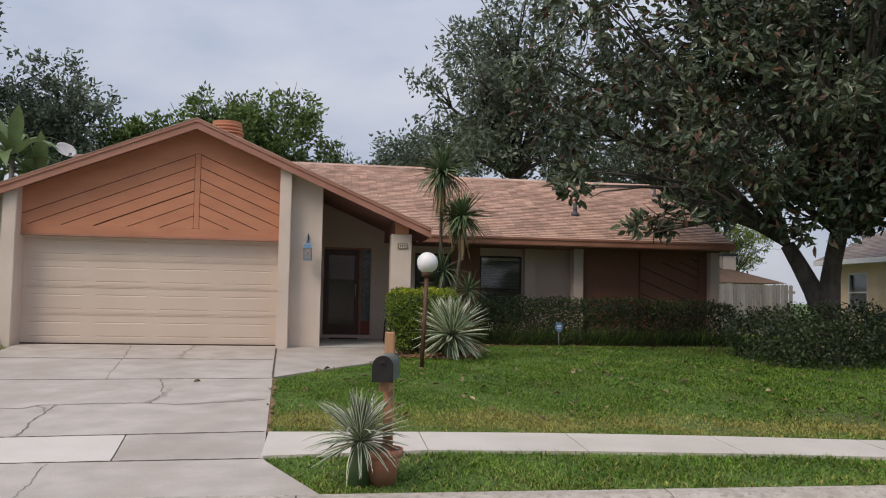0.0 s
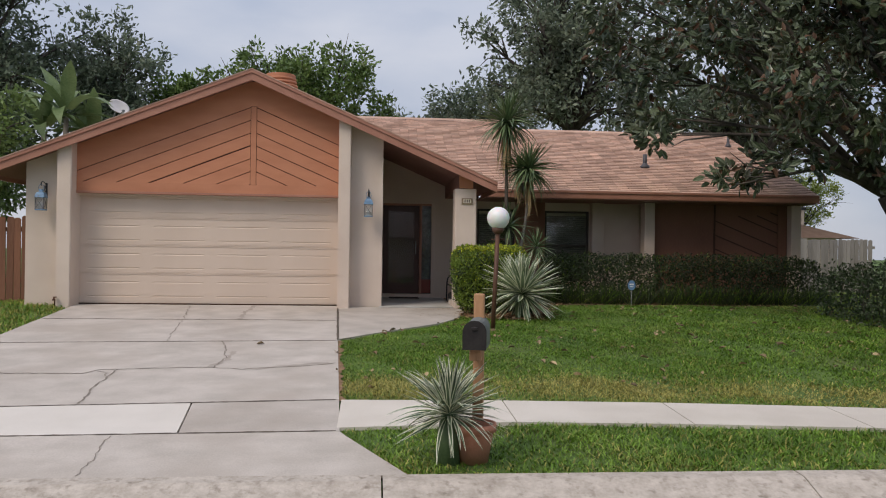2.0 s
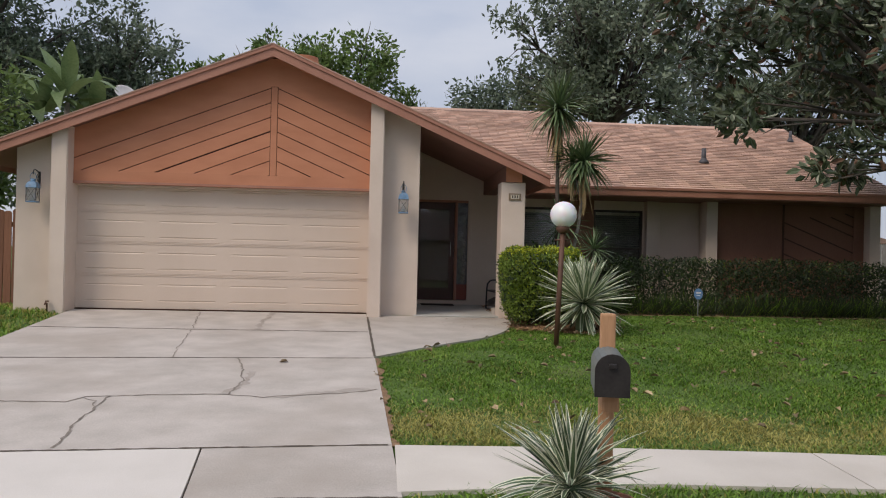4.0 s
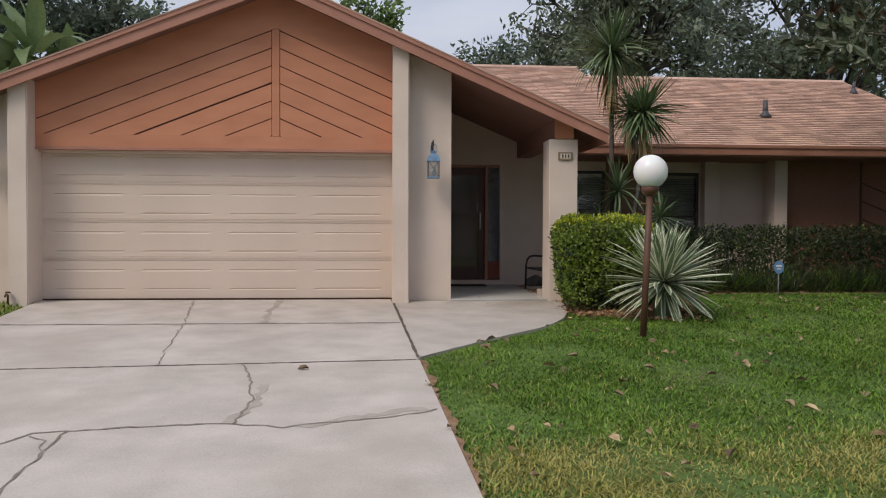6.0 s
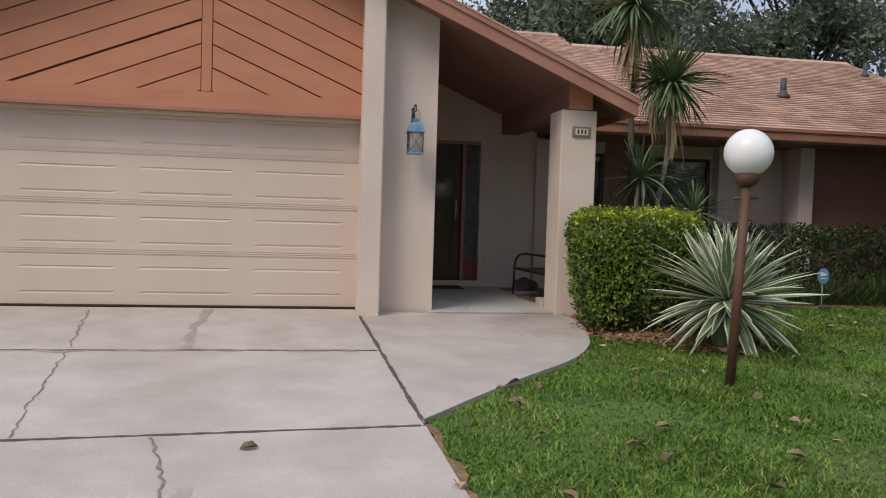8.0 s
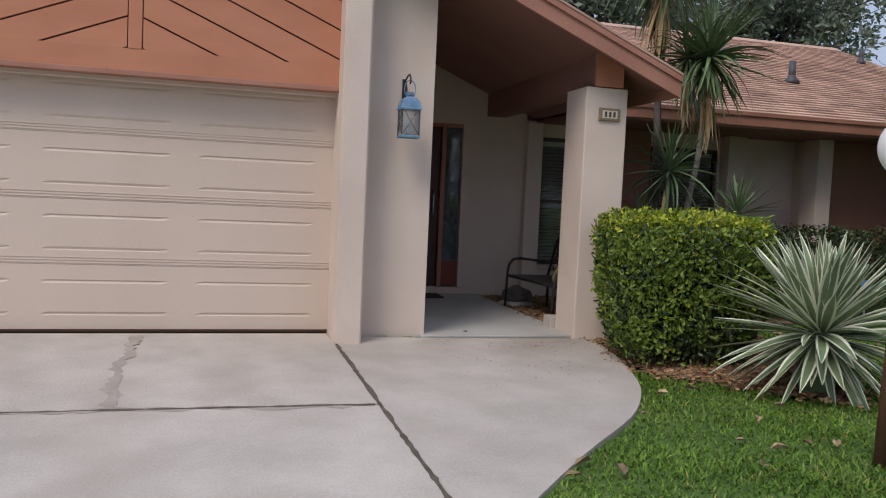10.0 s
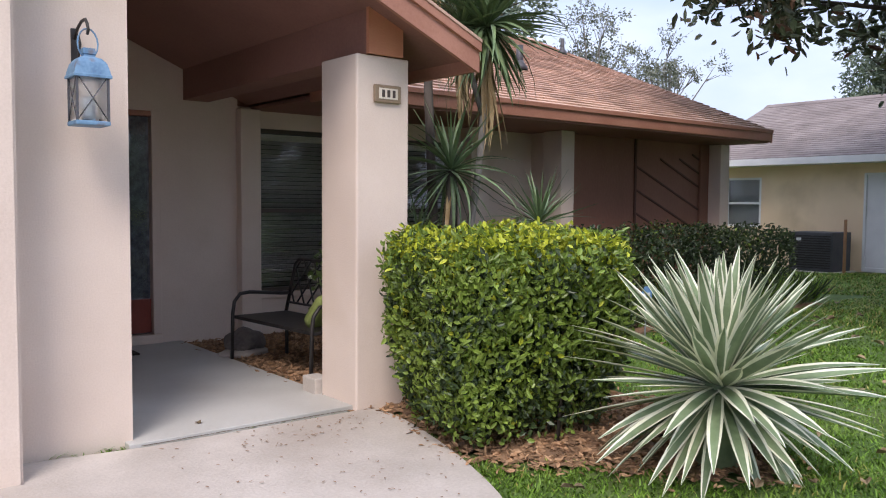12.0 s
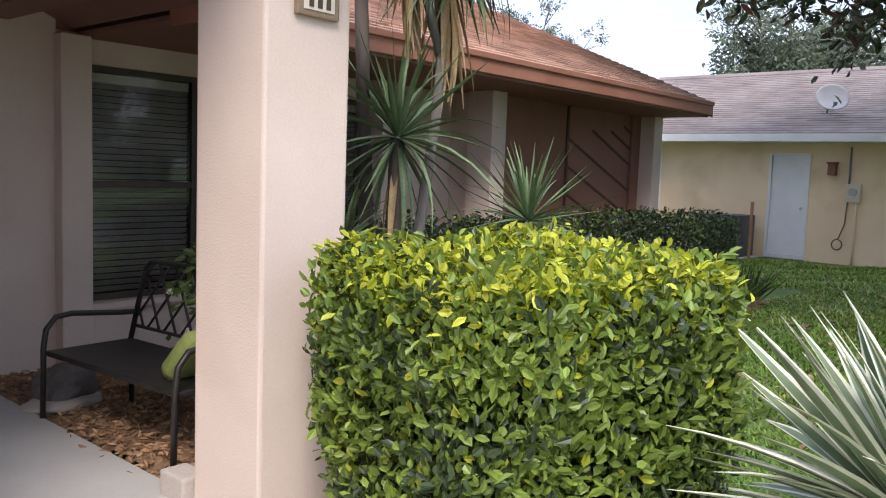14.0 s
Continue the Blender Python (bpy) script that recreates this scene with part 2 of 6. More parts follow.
AGAVE_GREEN = material("agave_green", (0.13, 0.19, 0.095), (0.22, 0.29, 0.16), scale=6, rough=0.45, vary=0.18, fine=30)
AGAVE_CREAM = material("agave_cream_margin", (0.70, 0.71, 0.53), (0.82, 0.82, 0.66), scale=6, rough=0.45, vary=0.08)
AGAVE_DARK = material("small_agave_green", (0.045, 0.085, 0.038), (0.10, 0.155, 0.07), scale=6, rough=0.45, vary=0.25)
YUCCA_GREEN = material("yucca_green", (0.075, 0.125, 0.055), (0.17, 0.24, 0.11), scale=6, rough=0.45, vary=0.3)
YUCCA_DRY = material("dry_yucca_leaf", (0.28, 0.19, 0.09), (0.42, 0.31, 0.17), scale=6, rough=0.8, vary=0.25)
LEAF_DRY = material("fallen_leaf", (0.16, 0.10, 0.05), (0.38, 0.29, 0.17), scale=10, rough=0.8, vary=0.5)
LEAF_BROWN = material("magnolia_underside", (0.085, 0.042, 0.024), (0.15, 0.08, 0.045), scale=4, rough=0.7, island=0.3)


def glass(name, tint=(0.9, 0.95, 0.95), rough=0.02):
    m = bpy.data.materials.new(name)
    m.use_nodes = True
    b = m.node_tree.nodes["Principled BSDF"]
    b.inputs["Base Color"].default_value = (*tint, 1)
    b.inputs["Transmission Weight"].default_value, b.inputs["Roughness"].default_value, b.inputs["IOR"].default_value = 1.0, rough, 1.45
    return m


GLASS = glass("window_glass")
FROST = glass("frosted_lantern_glass", (0.95, 0.97, 0.98), 0.3)
GLOBE = bpy.data.materials.new("opal_globe")
GLOBE.use_nodes = True
GLOBE.node_tree.nodes["Principled BSDF"].inputs["Base Color"].default_value = (0.86, 0.86, 0.86, 1)
GLOBE.node_tree.nodes["Principled BSDF"].inputs["Roughness"].default_value = 0.28
GLOBE.node_tree.nodes["Principled BSDF"].inputs["Subsurface Weight"].default_value = 0.3


# ---------- building helpers ----------
def part(name, bm, mat, parent=None, label="", mats=(), smooth=False):
    """Links a bmesh as one mesh object under a thing or part."""
    me = bpy.data.meshes.new(name)
    bm.to_mesh(me)
    bm.free()
    for m in (mat, *mats):
        me.materials.append(m)
    if smooth:
        me.polygons.foreach_set("use_smooth", [True] * len(me.polygons))
    ob = new(name, me)
    ob.parent = parent
    if label:
        tagged(ob, label)
    return ob


def piece(name, me, parent, m):
    """One more object on a shared mesh."""
    ob = new(name, me)
    ob.parent = parent
    ob.matrix_basis = m
    return ob


def thing(name, label, category, at=(0, 0, 0), group="", kind="", turn=0):
    ob = new(name)
    ob.matrix_basis = pose(*at, 0, 0, turn)
    return tagged(ob, label, category, group, kind)


def raw_mesh(name, verts, faces, mat, mats=(), index=None, smooth=False):
    me = bpy.data.meshes.new(name)
    verts = np.asarray(verts, dtype=np.float32)
    me.from_pydata(verts, [], faces.tolist() if isinstance(faces, np.ndarray) else faces)
    for m in (mat, *mats):
        me.materials.append(m)
    if index is not None:
        me.polygons.foreach_set("material_index", np.asarray(index, dtype=np.int32))
    if smooth:
        me.polygons.foreach_set("use_smooth", [True] * len(me.polygons))
    return me


def box(bm, x0, x1, y0, y1, z0, z1, bevel=0.0, m=None, index=0):
    r = bmesh.ops.create_cube(bm, size=1)
    vs = r["verts"]
    for v in vs:
        v.co = Vector((x0 + (v.co.x + 0.5) * (x1 - x0), y0 + (v.co.y + 0.5) * (y1 - y0), z0 + (v.co.z + 0.5) * (z1 - z0)))
    fs = {f for v in vs for f in v.link_faces}
    for f in fs:
        f.material_index = index
    if bevel:
        es = {e for v in vs for e in v.link_edges}
        r = bmesh.ops.bevel(bm, geom=list(es), offset=bevel, segments=2, affect="EDGES", profile=0.6)
        vs = list({v for f in r["faces"] for v in f.verts} | {v for v in vs if v.is_valid})
    if m is not None:
        bmesh.ops.transform(bm, matrix=m, verts=[v for v in vs if v.is_valid])
    return bm


def boxed(name, x0, x1, y0, y1, z0, z1, mat, parent=None, label="", bevel=0.006):
    return part(name, box(bmesh.new(), x0, x1, y0, y1, z0, z1, bevel), mat, parent, label)


def prism(bm, poly, axis, lo, hi, index=0):
    """Extrudes a flat outline along an axis: poly in the two other axes, in their order."""
    def at(p, v):
        q = list(p)
        q.insert("xyz".index(axis), v)
        return bm.verts.new(q)
    a, b = [at(p, lo) for p in poly], [at(p, hi) for p in poly]
    n = len(poly)
    fs = [bm.faces.new(a), bm.faces.new(b[::-1])]
    fs += [bm.faces.new((a[(i + 1) % n], a[i], b[i], b[(i + 1) % n])) for i in range(n)]
    for f in fs:
        f.material_index = index
    bmesh.ops.recalc_face_normals(bm, faces=fs)
    return bm


def tube(bm, pts, radii, n=8, cap=True, index=0):
    """A round, tapering tube along points."""
    pts = [Vector(p) for p in pts]
    if not hasattr(radii, "__len__"):
        radii = [radii] * len(pts)
    radii = [float(r) for r in radii]
    rings, side = [], None
    for i, p in enumerate(pts):
        d = (pts[min(i + 1, len(pts) - 1)] - pts[max(i - 1, 0)]).normalized()
        if side is None:
            side = d.orthogonal().normalized()
        side = (side - d * side.dot(d)).normalized()
        up = d.cross(side)
        rings.append([bm.verts.new(p + radii[i] * (math.cos(2 * math.pi * k / n) * side + math.sin(2 * math.pi * k / n) * up)) for k in range(n)])
    for a, b in zip(rings, rings[1:]):
        for k in range(n):
            f = bm.faces.new((a[k], a[(k + 1) % n], b[(k + 1) % n], b[k]))
            f.smooth, f.material_index = True, index
    if cap:
        bm.faces.new(rings[0][::-1]).material_index = index
        bm.faces.new(rings[-1]).material_index = index
    return bm


def lathe(bm, profile, n=24, index=0, centre=(0, 0, 0)):
    """Turns (radius, height) points round the upright axis."""
    c = Vector(centre)
    rings = [[bm.verts.new(c + Vector((max(r, 1e-4) * math.cos(2 * math.pi * k / n), max(r, 1e-4) * math.sin(2 * math.pi * k / n), z))) for k in range(n)] for r, z in profile]
    for a, b in zip(rings, rings[1:]):
        for k in range(n):
            f = bm.faces.new((a[k], a[(k + 1) % n], b[(k + 1) % n], b[k]))
            f.smooth, f.material_index = True, index
    bm.faces.new(rings[0][::-1]).material_index = index
    bm.faces.new(rings[-1]).material_index = index
    return bm


def leaf_mesh(name, centres, dirs, length, width, mat, mats=(), index=None, rng=None, full=True, fold=0.25, face=None, wobble=0.5):
    """Many folded leaves in one mesh: from their places, the ways they point, and sizes."""
    rng = rng or np.random.default_rng(1)
    n = len(centres)
    d = dirs / (np.linalg.norm(dirs, axis=1, keepdims=True) + 1e-9)
    r = rng.normal(size=(n, 3)) if face is None else face + rng.normal(size=(n, 3)) * wobble
    side = np.cross(d, r)
    side /= np.linalg.norm(side, axis=1, keepdims=True) + 1e-9
    nor = np.cross(side, d)
    ln = (length * rng.uniform(0.65, 1.2, n))[:, None]
    wd = (width * rng.uniform(0.75, 1.2, n))[:, None] * 0.5
    if full:
        rows = [centres, centres + d * ln * 0.35 + side * wd + nor * wd * fold, centres + d * ln * 0.75 + side * wd * 0.75 + nor * wd * fold,
                centres + d * ln - nor * wd * fold, centres + d * ln * 0.75 - side * wd * 0.75 + nor * wd * fold, centres + d * ln * 0.35 - side * wd + nor * wd * fold]
        v = np.stack(rows, 1).reshape(-1, 3)
        b = np.arange(n)[:, None] * 6
        f = np.concatenate([b + [0, 1, 2, 3], b + [0, 3, 4, 5]], 1).reshape(-1, 4)
        k = 2
    else:
        rows = [centres, centres + d * ln * 0.5 + side * wd, centres + d * ln, centres + d * ln * 0.5 - side * wd]
        v = np.stack(rows, 1).reshape(-1, 3)
        b = np.arange(n)[:, None] * 4
        f = (b + [0, 1, 2, 3]).reshape(-1, 4)
        k = 1
    idx = None if index is None else np.repeat(index, k)
    return raw_mesh(name, v, f, mat, mats, idx)


def stuff(name, me, parent, label=""):
    ob = new(name, me)
    ob.parent = parent
    return tagged(ob, label, kind="stuff")


# ---------- ground ----------
def slope(y):
    """Height of the paved ways: up from the street to the house."""
    return np.where(y >= 0, 0.0, np.where(y > -8.3, 0.054 * y, -0.4482 + 0.035 * (y + 8.3)))


def lawn_z(x, y):
    x, y = np.asarray(x, float), np.asarray(y, float)
    start = np.interp(y, [-3.8, -3.0, -2.3, -1.8, -1.3, -0.8, 0.0], [0.35, 1.05, 1.75, 2.1, 2.32, 2.46, 2.5])
    rise = 0.13 * np.clip((x - start) / 1.6, 0, 1) * np.clip((y + 7.2) / 2.5, 0, 1) * np.clip((1.5 - y) / 3, 0, 1)
    road = np.where(y < -10.0, np.clip((-10.0 - y) / 0.7, 0, 1) * -0.2, 0.0)
    z = np.maximum(slope(y), -0.58) - 0.035 + rise + road
    return z


def band(a, b, n):
    return list(np.linspace(a, b, n, endpoint=False))


gx = np.array(band(-400, -40, 12) + band(-40, -10, 16) + band(-10, 14, 96) + band(14, 40, 20) + band(40, 401, 13))
gy = np.array(band(-400, -40, 12) + band(-40, -12, 14) + band(-12, 4, 80) + band(4, 30, 20) + band(30, 401, 13))
GX, GY = np.meshgrid(gx, gy, indexing="ij")
GZ = lawn_z(GX, GY) + 0.008 * np.sin(GX * 3.1) * np.cos(GY * 2.3)
gi = np.arange(len(gx) * len(gy)).reshape(len(gx), len(gy))
gf = np.stack([gi[:-1, :-1], gi[1:, :-1], gi[1:, 1:], gi[:-1, 1:]], -1).reshape(-1, 4)
ground = new("ground", raw_mesh("ground", np.stack([GX, GY, GZ], -1).reshape(-1, 3), gf, SOIL, smooth=True))
tagged(ground, "green lawn soil rising gently from the street to the house", "lawn", kind="structure")


def drive_left(y):
    return -4.87 - 0.063 * y if y > -8.8 else -4.316 - 0.5 * (-8.8 - y)


def drive_right(y):
    return -0.045 * y + (0.0 if y > -8.8 else 0.40 * (-8.8 - y))


driveway = thing("driveway", "pale weathered concrete driveway slabs with dark cracks", "driveway", kind="structure")
JOINTS = [(0.10, 0.0), (-1.95, 0.0), (-4.02, 0.065), (-7.63, 0.078), (-8.78, 0.04), (-10.0, 0.0)]


def joint_y(j, x):
    """A slab joint runs a little askew across the driveway."""
    return JOINTS[j][0] + JOINTS[j][1] * x



def slab(bm, outline, top=0.0, thick=0.12):
    """A paving slab whose upper side follows the slope."""
    a = [bm.verts.new((x, y, float(slope(np.array(y))) + top)) for x, y in outline]
    b = [bm.verts.new((x, y, float(slope(np.array(y))) + top - thick)) for x, y in outline]
    n = len(a)
    bm.faces.new(a), bm.faces.new(b[::-1])
    for i in range(n):
        bm.faces.new((a[(i + 1) % n], a[i], b[i], b[(i + 1) % n]))
    bmesh.ops.recalc_face_normals(bm, faces=bm.faces)
    return bm


def patch_edge(y):
    return -1.07 + 0.11 * (-7.70 - y)


for k in range(len(JOINTS) - 1):
    g = 0.008
    spans = [("new", drive_left, lambda y: patch_edge(y) - g), ("old", lambda y: patch_edge(y) + g, drive_right)] if k == 3 else [("old", drive_left, drive_right)]
    for tone, lside, rside in spans:
        rows = []
        for side, trim in ((lside, 0.0), (rside, 0.012 if k < 2 else 0.0)):
            top_y, low_y = joint_y(k, side(JOINTS[k][0])) - g, joint_y(k + 1, side(JOINTS[k + 1][0])) + g
            rows.append([(side(y) - trim, y) for y in np.linspace(top_y, low_y, 5 if k < 4 else 9)])
        part("concrete_slab", slab(bmesh.new(), rows[0] + rows[1][::-1]), CONCRETE_NEW if tone == "new" else CONCRETE, driveway,
             "pale new concrete patch" if tone == "new" else "")
joint_bed = bmesh.new()
bed_ys = [0.1, 0.0, -2.0, -4.0, -6.0, -8.3, -8.8, -9.4, -10.0]
for ya, yb in zip(bed_ys, bed_ys[1:]):
    slab(joint_bed, [(drive_left(ya) + 0.02, ya), (drive_left(yb) + 0.02, yb), (drive_right(yb) - 0.02, yb), (drive_right(ya) - 0.02, ya)], -0.02, 0.08)
part("joint_bed", joint_bed, CRACK, driveway, "dark dirt in the joints")


def ribbon(bm, pts, width, lift, seed=0, jag=0.02, step=0.06):
    """A thin uneven strip along the driveway through points: a crack."""
    rnd = random.Random(seed)
    fine = []
    for (xa, ya), (xb, yb) in zip(pts, pts[1:]):
        n = max(2, int(math.hypot(xb - xa, yb - ya) / step))
        fine += [(xa + (xb - xa) * i / n, ya + (yb - ya) * i / n) for i in range(n)]
    fine.append(pts[-1])
    last, drift = None, 0.0
    for i, (x, y) in enumerate(fine):
        q, p = fine[min(i + 1, len(fine) - 1)], fine[max(i - 1, 0)]
        d = Vector((q[0] - p[0], q[1] - p[1])).normalized()
        nrm = Vector((-d.y, d.x))
        drift = 0.7 * drift + rnd.uniform(-jag, jag)
        c = Vector((x, y)) + nrm * drift
        w = width * rnd.uniform(0.4, 1.3) * 0.5
        row = []
        for s in (-w, w):
            v = c + nrm * s
            row.append(bm.verts.new((v.x, v.y, float(slope(np.array(v.y))) + lift)))
        if last:
            bm.faces.new((last[0], row[0], row[1], last[1]))
        last = row
    return bm


CRACKS = [([(-4.3, -6.25), (-3.4, -6.35), (-2.57, -6.33), (-2.44, -6.16), (-2.14, -6.09), (-1.61, -6.05), (-1.19, -6.01), (-0.85, -6.09), (-0.29, -5.93), (0.22, -5.71)], 0.04),
          ([(-1.42, -4.15), (-1.24, -4.87), (-1.16, -5.32), (-1.20, -5.71), (-1.19, -6.01)], 0.034),
          ([(-2.26, -6.12), (-2.25, -6.51), (-2.22, -6.85), (-2.14, -7.74)], 0.036), ([(-2.44, -6.2), (-2.3, -6.3), (-2.25, -6.51)], 0.022),
          ([(-2.45, -1.95), (-2.36, -3.01), (-2.18, -4.12)], 0.022), ([(-2.76, -0.13), (-2.62, -0.95), (-2.45, -1.90)], 0.024),
          ([(-1.47, -8.9), (-1.4, -9.4), (-1.37, -9.95)], 0.014)]
for n, (pts, w) in enumerate(CRACKS):
    part("crack", ribbon(bmesh.new(), pts, w * 0.6, 0.004, n), CRACK_LINE, driveway, "dark crack in the concrete")
for n, (y, k) in enumerate(JOINTS[1:-1]):
    xl, xr = drive_left(y) + 0.03, drive_right(y) - 0.03
    part("joint", ribbon(bmesh.new(), [(xl, y + k * xl), (xr, y + k * xr)], 0.032, 0.003, 80 + n, 0.003), CRACK, driveway, "dark slab joint")
for n, (pts, w) in enumerate([([(-1.6, 0.0), (-1.55, -1.1), (-1.56, -1.9)], 0.09), ([(-1.12, -4.9), (-1.12, -5.4), (-1.22, -5.95)], 0.08), ([(-0.75, -6.08), (-0.29, -5.90), (0.15, -5.70)], 0.10),
                               ([(-4.6, -1.92), (-2.4, -1.97), (-0.1, -1.95)], 0.07)]):
    part("patched_crack", ribbon(bmesh.new(), pts, w, 0.0025, 20 + n, 0.03), STAIN, driveway, "grey filler smeared over a crack")

walkway = thing("walkway", "pale curved concrete front walk beside the driveway", "walkway", kind="structure")
curve = []
ctrl = [(2.36, -0.10), (2.40, -0.40), (2.34, -0.85), (2.22, -1.32), (2.04, -1.78), (1.68, -2.31), (1.05, -2.93), (0.17, -3.88)]
for i in range(len(ctrl) - 1):
    p0, p1, p2, p3 = (Vector(ctrl[max(0, min(len(ctrl) - 1, i + k))]) for k in (-1, 0, 1, 2))
    for u in (0, 0.25, 0.5, 0.75):
        curve.append(tuple(0.5 * (2 * p1 + (p2 - p0) * u + (2 * p0 - 5 * p1 + 4 * p2 - p3) * u * u + (3 * p1 - p0 - 3 * p2 + p3) * u ** 3)))
curve.append(ctrl[-1])
part("concrete_slab", slab(bmesh.new(), [(0.03, -0.30), (0.23, -0.31), (0.23, -0.012), (0.9, -0.10), (2.2, -0.13), (2.36, -0.13)] + curve[1:] + [(0.19, -3.88)], -0.004), CONCRETE, walkway)
part("dark_joint", ribbon(bmesh.new(), [(0.02, -0.32), (0.09, -2.0), (0.175, -3.88)], 0.035, 0.002, 50, 0.003), CRACK, walkway, "dark gap with dirt")
part("dark_joint", ribbon(bmesh.new(), [(0.86, -0.09), (2.2, -0.115)], 0.014, 0.003, 51, 0.002), CRACK, walkway)
part("edge_dirt", ribbon(bmesh.new(), [(0.18, -3.95), (0.26, -5.6), (0.35, -7.6)], 0.09, -0.012, 52, 0.02), MULCH, walkway)

porch_floor = boxed("porch_floor", 0.80, 2.29, -0.075, 3.06, -0.15, 0.012, CONCRETE_PORCH)
tagged(porch_floor, "smooth grey concrete porch floor", "floor", kind="structure")

def walk_far(x):
    """House side of the public sidewalk, which bends away towards the street."""
    return -7.60 - 0.012 * min(x, 8.0) ** 2 if x > 0 else -7.92


sidewalk = thing("sidewalk", "pale concrete public sidewalk crossing the lawn", "sidewalk", kind="structure")
for side, xs in (("right", [0.36 + 1.62 * i for i in range(14)]), ("left", [-4.05 - 1.5 * i for i in range(10)])):
    for xa, xb in zip(xs, xs[1:]):
        xa, xb = min(xa, xb) + 0.006, max(xa, xb) - 0.006
        near = lambda x: walk_far(x) - 0.83 - (0.30 * max(0, 1.1 - x) if x > 0 else 0.2)
        part("concrete_slab", slab(bmesh.new(), [(xa, walk_far(xa)), (xa, near(xa)), (xb, near(xb)), (xb, walk_far(xb))], 0.0), SIDEWALK, sidewalk)

kerb = thing("kerb", "pitted grey concrete rolled kerb with joints", "kerb", kind="structure")
for i in range(-9, 12):
    xa, xb = 0.74 + 3.05 * (i - 0) + 0.006, 0.74 + 3.05 * (i + 1) - 0.006
    bm = bmesh.new()
    prism(bm, [(-9.985, -0.70), (-9.985, -0.505), (-10.12, -0.512), (-10.36, -0.60), (-11.05, -0.622), (-11.05, -0.75)], "x", xa, xb)
    part("kerb_stone", bm, KERB, kerb)
road = boxed("road", -200, 200, -17.9, -11.055, -0.9, -0.618, ASPHALT, bevel=0)
tagged(road, "dark grey asphalt street", "road", kind="structure")

# ---------- the house ----------
house = thing("house", "single-storey cream stucco house with terracotta gable and tan shingle roof", "house")
APEX_X, APEX_Z, LEFT_K, RIGHT_K = -1.62, 4.43, 0.398, 0.432
RAKE_L, RAKE_R, RAKE_Y = -6.40, 2.99, -0.43
EAVE_Y, EAVE_Z, MAIN_K, MAIN_R, RIDGE_Y = 1.80, 2.47, 0.417, 10.70, 6.75


def gable_z(x):
    return APEX_Z - (LEFT_K * (APEX_X - x) if x < APEX_X else RIGHT_K * (x - APEX_X))


def main_z(y):
    return EAVE_Z + MAIN_K * (y - EAVE_Y)


# walls round the garage and the porch
bm = bmesh.new()
prism(bm, [(-5.80, -0.1), (-5.14, -0.1), (-5.14, gable_z(-5.14) - 0.12), (-5.80, gable_z(-5.80) - 0.12)], "y", 0.0, 0.22)
part("wall", bm, STUCCO, house)
bm = bmesh.new()
prism(bm, [(0.23, -0.1), (0.845, -0.1), (0.845, gable_z(0.845) - 0.12), (0.23, gable_z(0.23) - 0.12)], "y", 0.0, 0.22)
part("wall", bm, STUCCO, house)
bm = bmesh.new()
prism(bm, [(0.64, -0.1), (0.842, -0.1), (0.842, gable_z(0.842) - 0.12), (0.64, gable_z(0.64) - 0.12)], "y", 0.22, 3.05)
part("wall", bm, STUCCO, house)
boxed("wall", -5.80, -5.58, 0.22, 7.8, -0.1, 2.45, STUCCO, house)
boxed("wall", -5.80, 10.6, 9.6, 9.8, -0.1, 2.45, STUCCO, house)
boxed("wall", 10.42, 10.60, 3.25, 9.6, -0.1, 2.40, STUCCO, house)
bm = bmesh.new()
prism(bm, [(3.25, 2.30), (9.6, 2.30), (6.75, 4.3)], "x", 10.42, 10.60)
part("gable_end", bm, BROWN, house)


def leaning_top(x0, x1, y0, y1, top):
    bm = bmesh.new()
    prism(bm, [(x0, -0.1), (x1, -0.1), (x1, top(x1)), (x0, top(x0))], "y", y0, y1)
    bmesh.ops.bevel(bm, geom=[e for e in bm.edges if abs(e.verts[0].co.z - e.verts[1].co.z) > 1], offset=0.015, segments=2, affect="EDGES")
    return bm


for x0, x1 in ((-5.14, -4.88), (0.0, 0.23)):
    part("post", leaning_top(x0, x1, -0.305, 0.24, lambda x: gable_z(x) - 0.12), STUCCO, house, "tall square stucco post")

# gable front: planks in a chevron about an upright board
panel_y, head_z, line_z = -0.035, 2.105, 2.305
bm = bmesh.new()
prism(bm, [(-4.88, head_z + 0.02), (0.0, head_z + 0.02), (0.0, gable_z(0) - 0.125), (APEX_X, APEX_Z - 0.126), (-4.88, gable_z(-4.88) - 0.125)], "y", panel_y + 0.016, panel_y + 0.15)
# near-black backing puts shade into the gaps between the terracotta planks
gable = part("gable_front", bm, GROOVE, house, "terracotta painted board gable with chevron grooves")


def clip(poly, keep):
    """Cuts an outline with the half plane keep(p) >= 0 (linear)."""
    out = []
    for a, b in zip(poly, poly[1:] + poly[:1]):
        ka, kb = keep(a), keep(b)
        if ka >= 0:
            out.append(a)
        if ka * kb < 0:
            u = ka / (ka - kb)
            out.append((a[0] + (b[0] - a[0]) * u, a[1] + (b[1] - a[1]) * u))
    return out


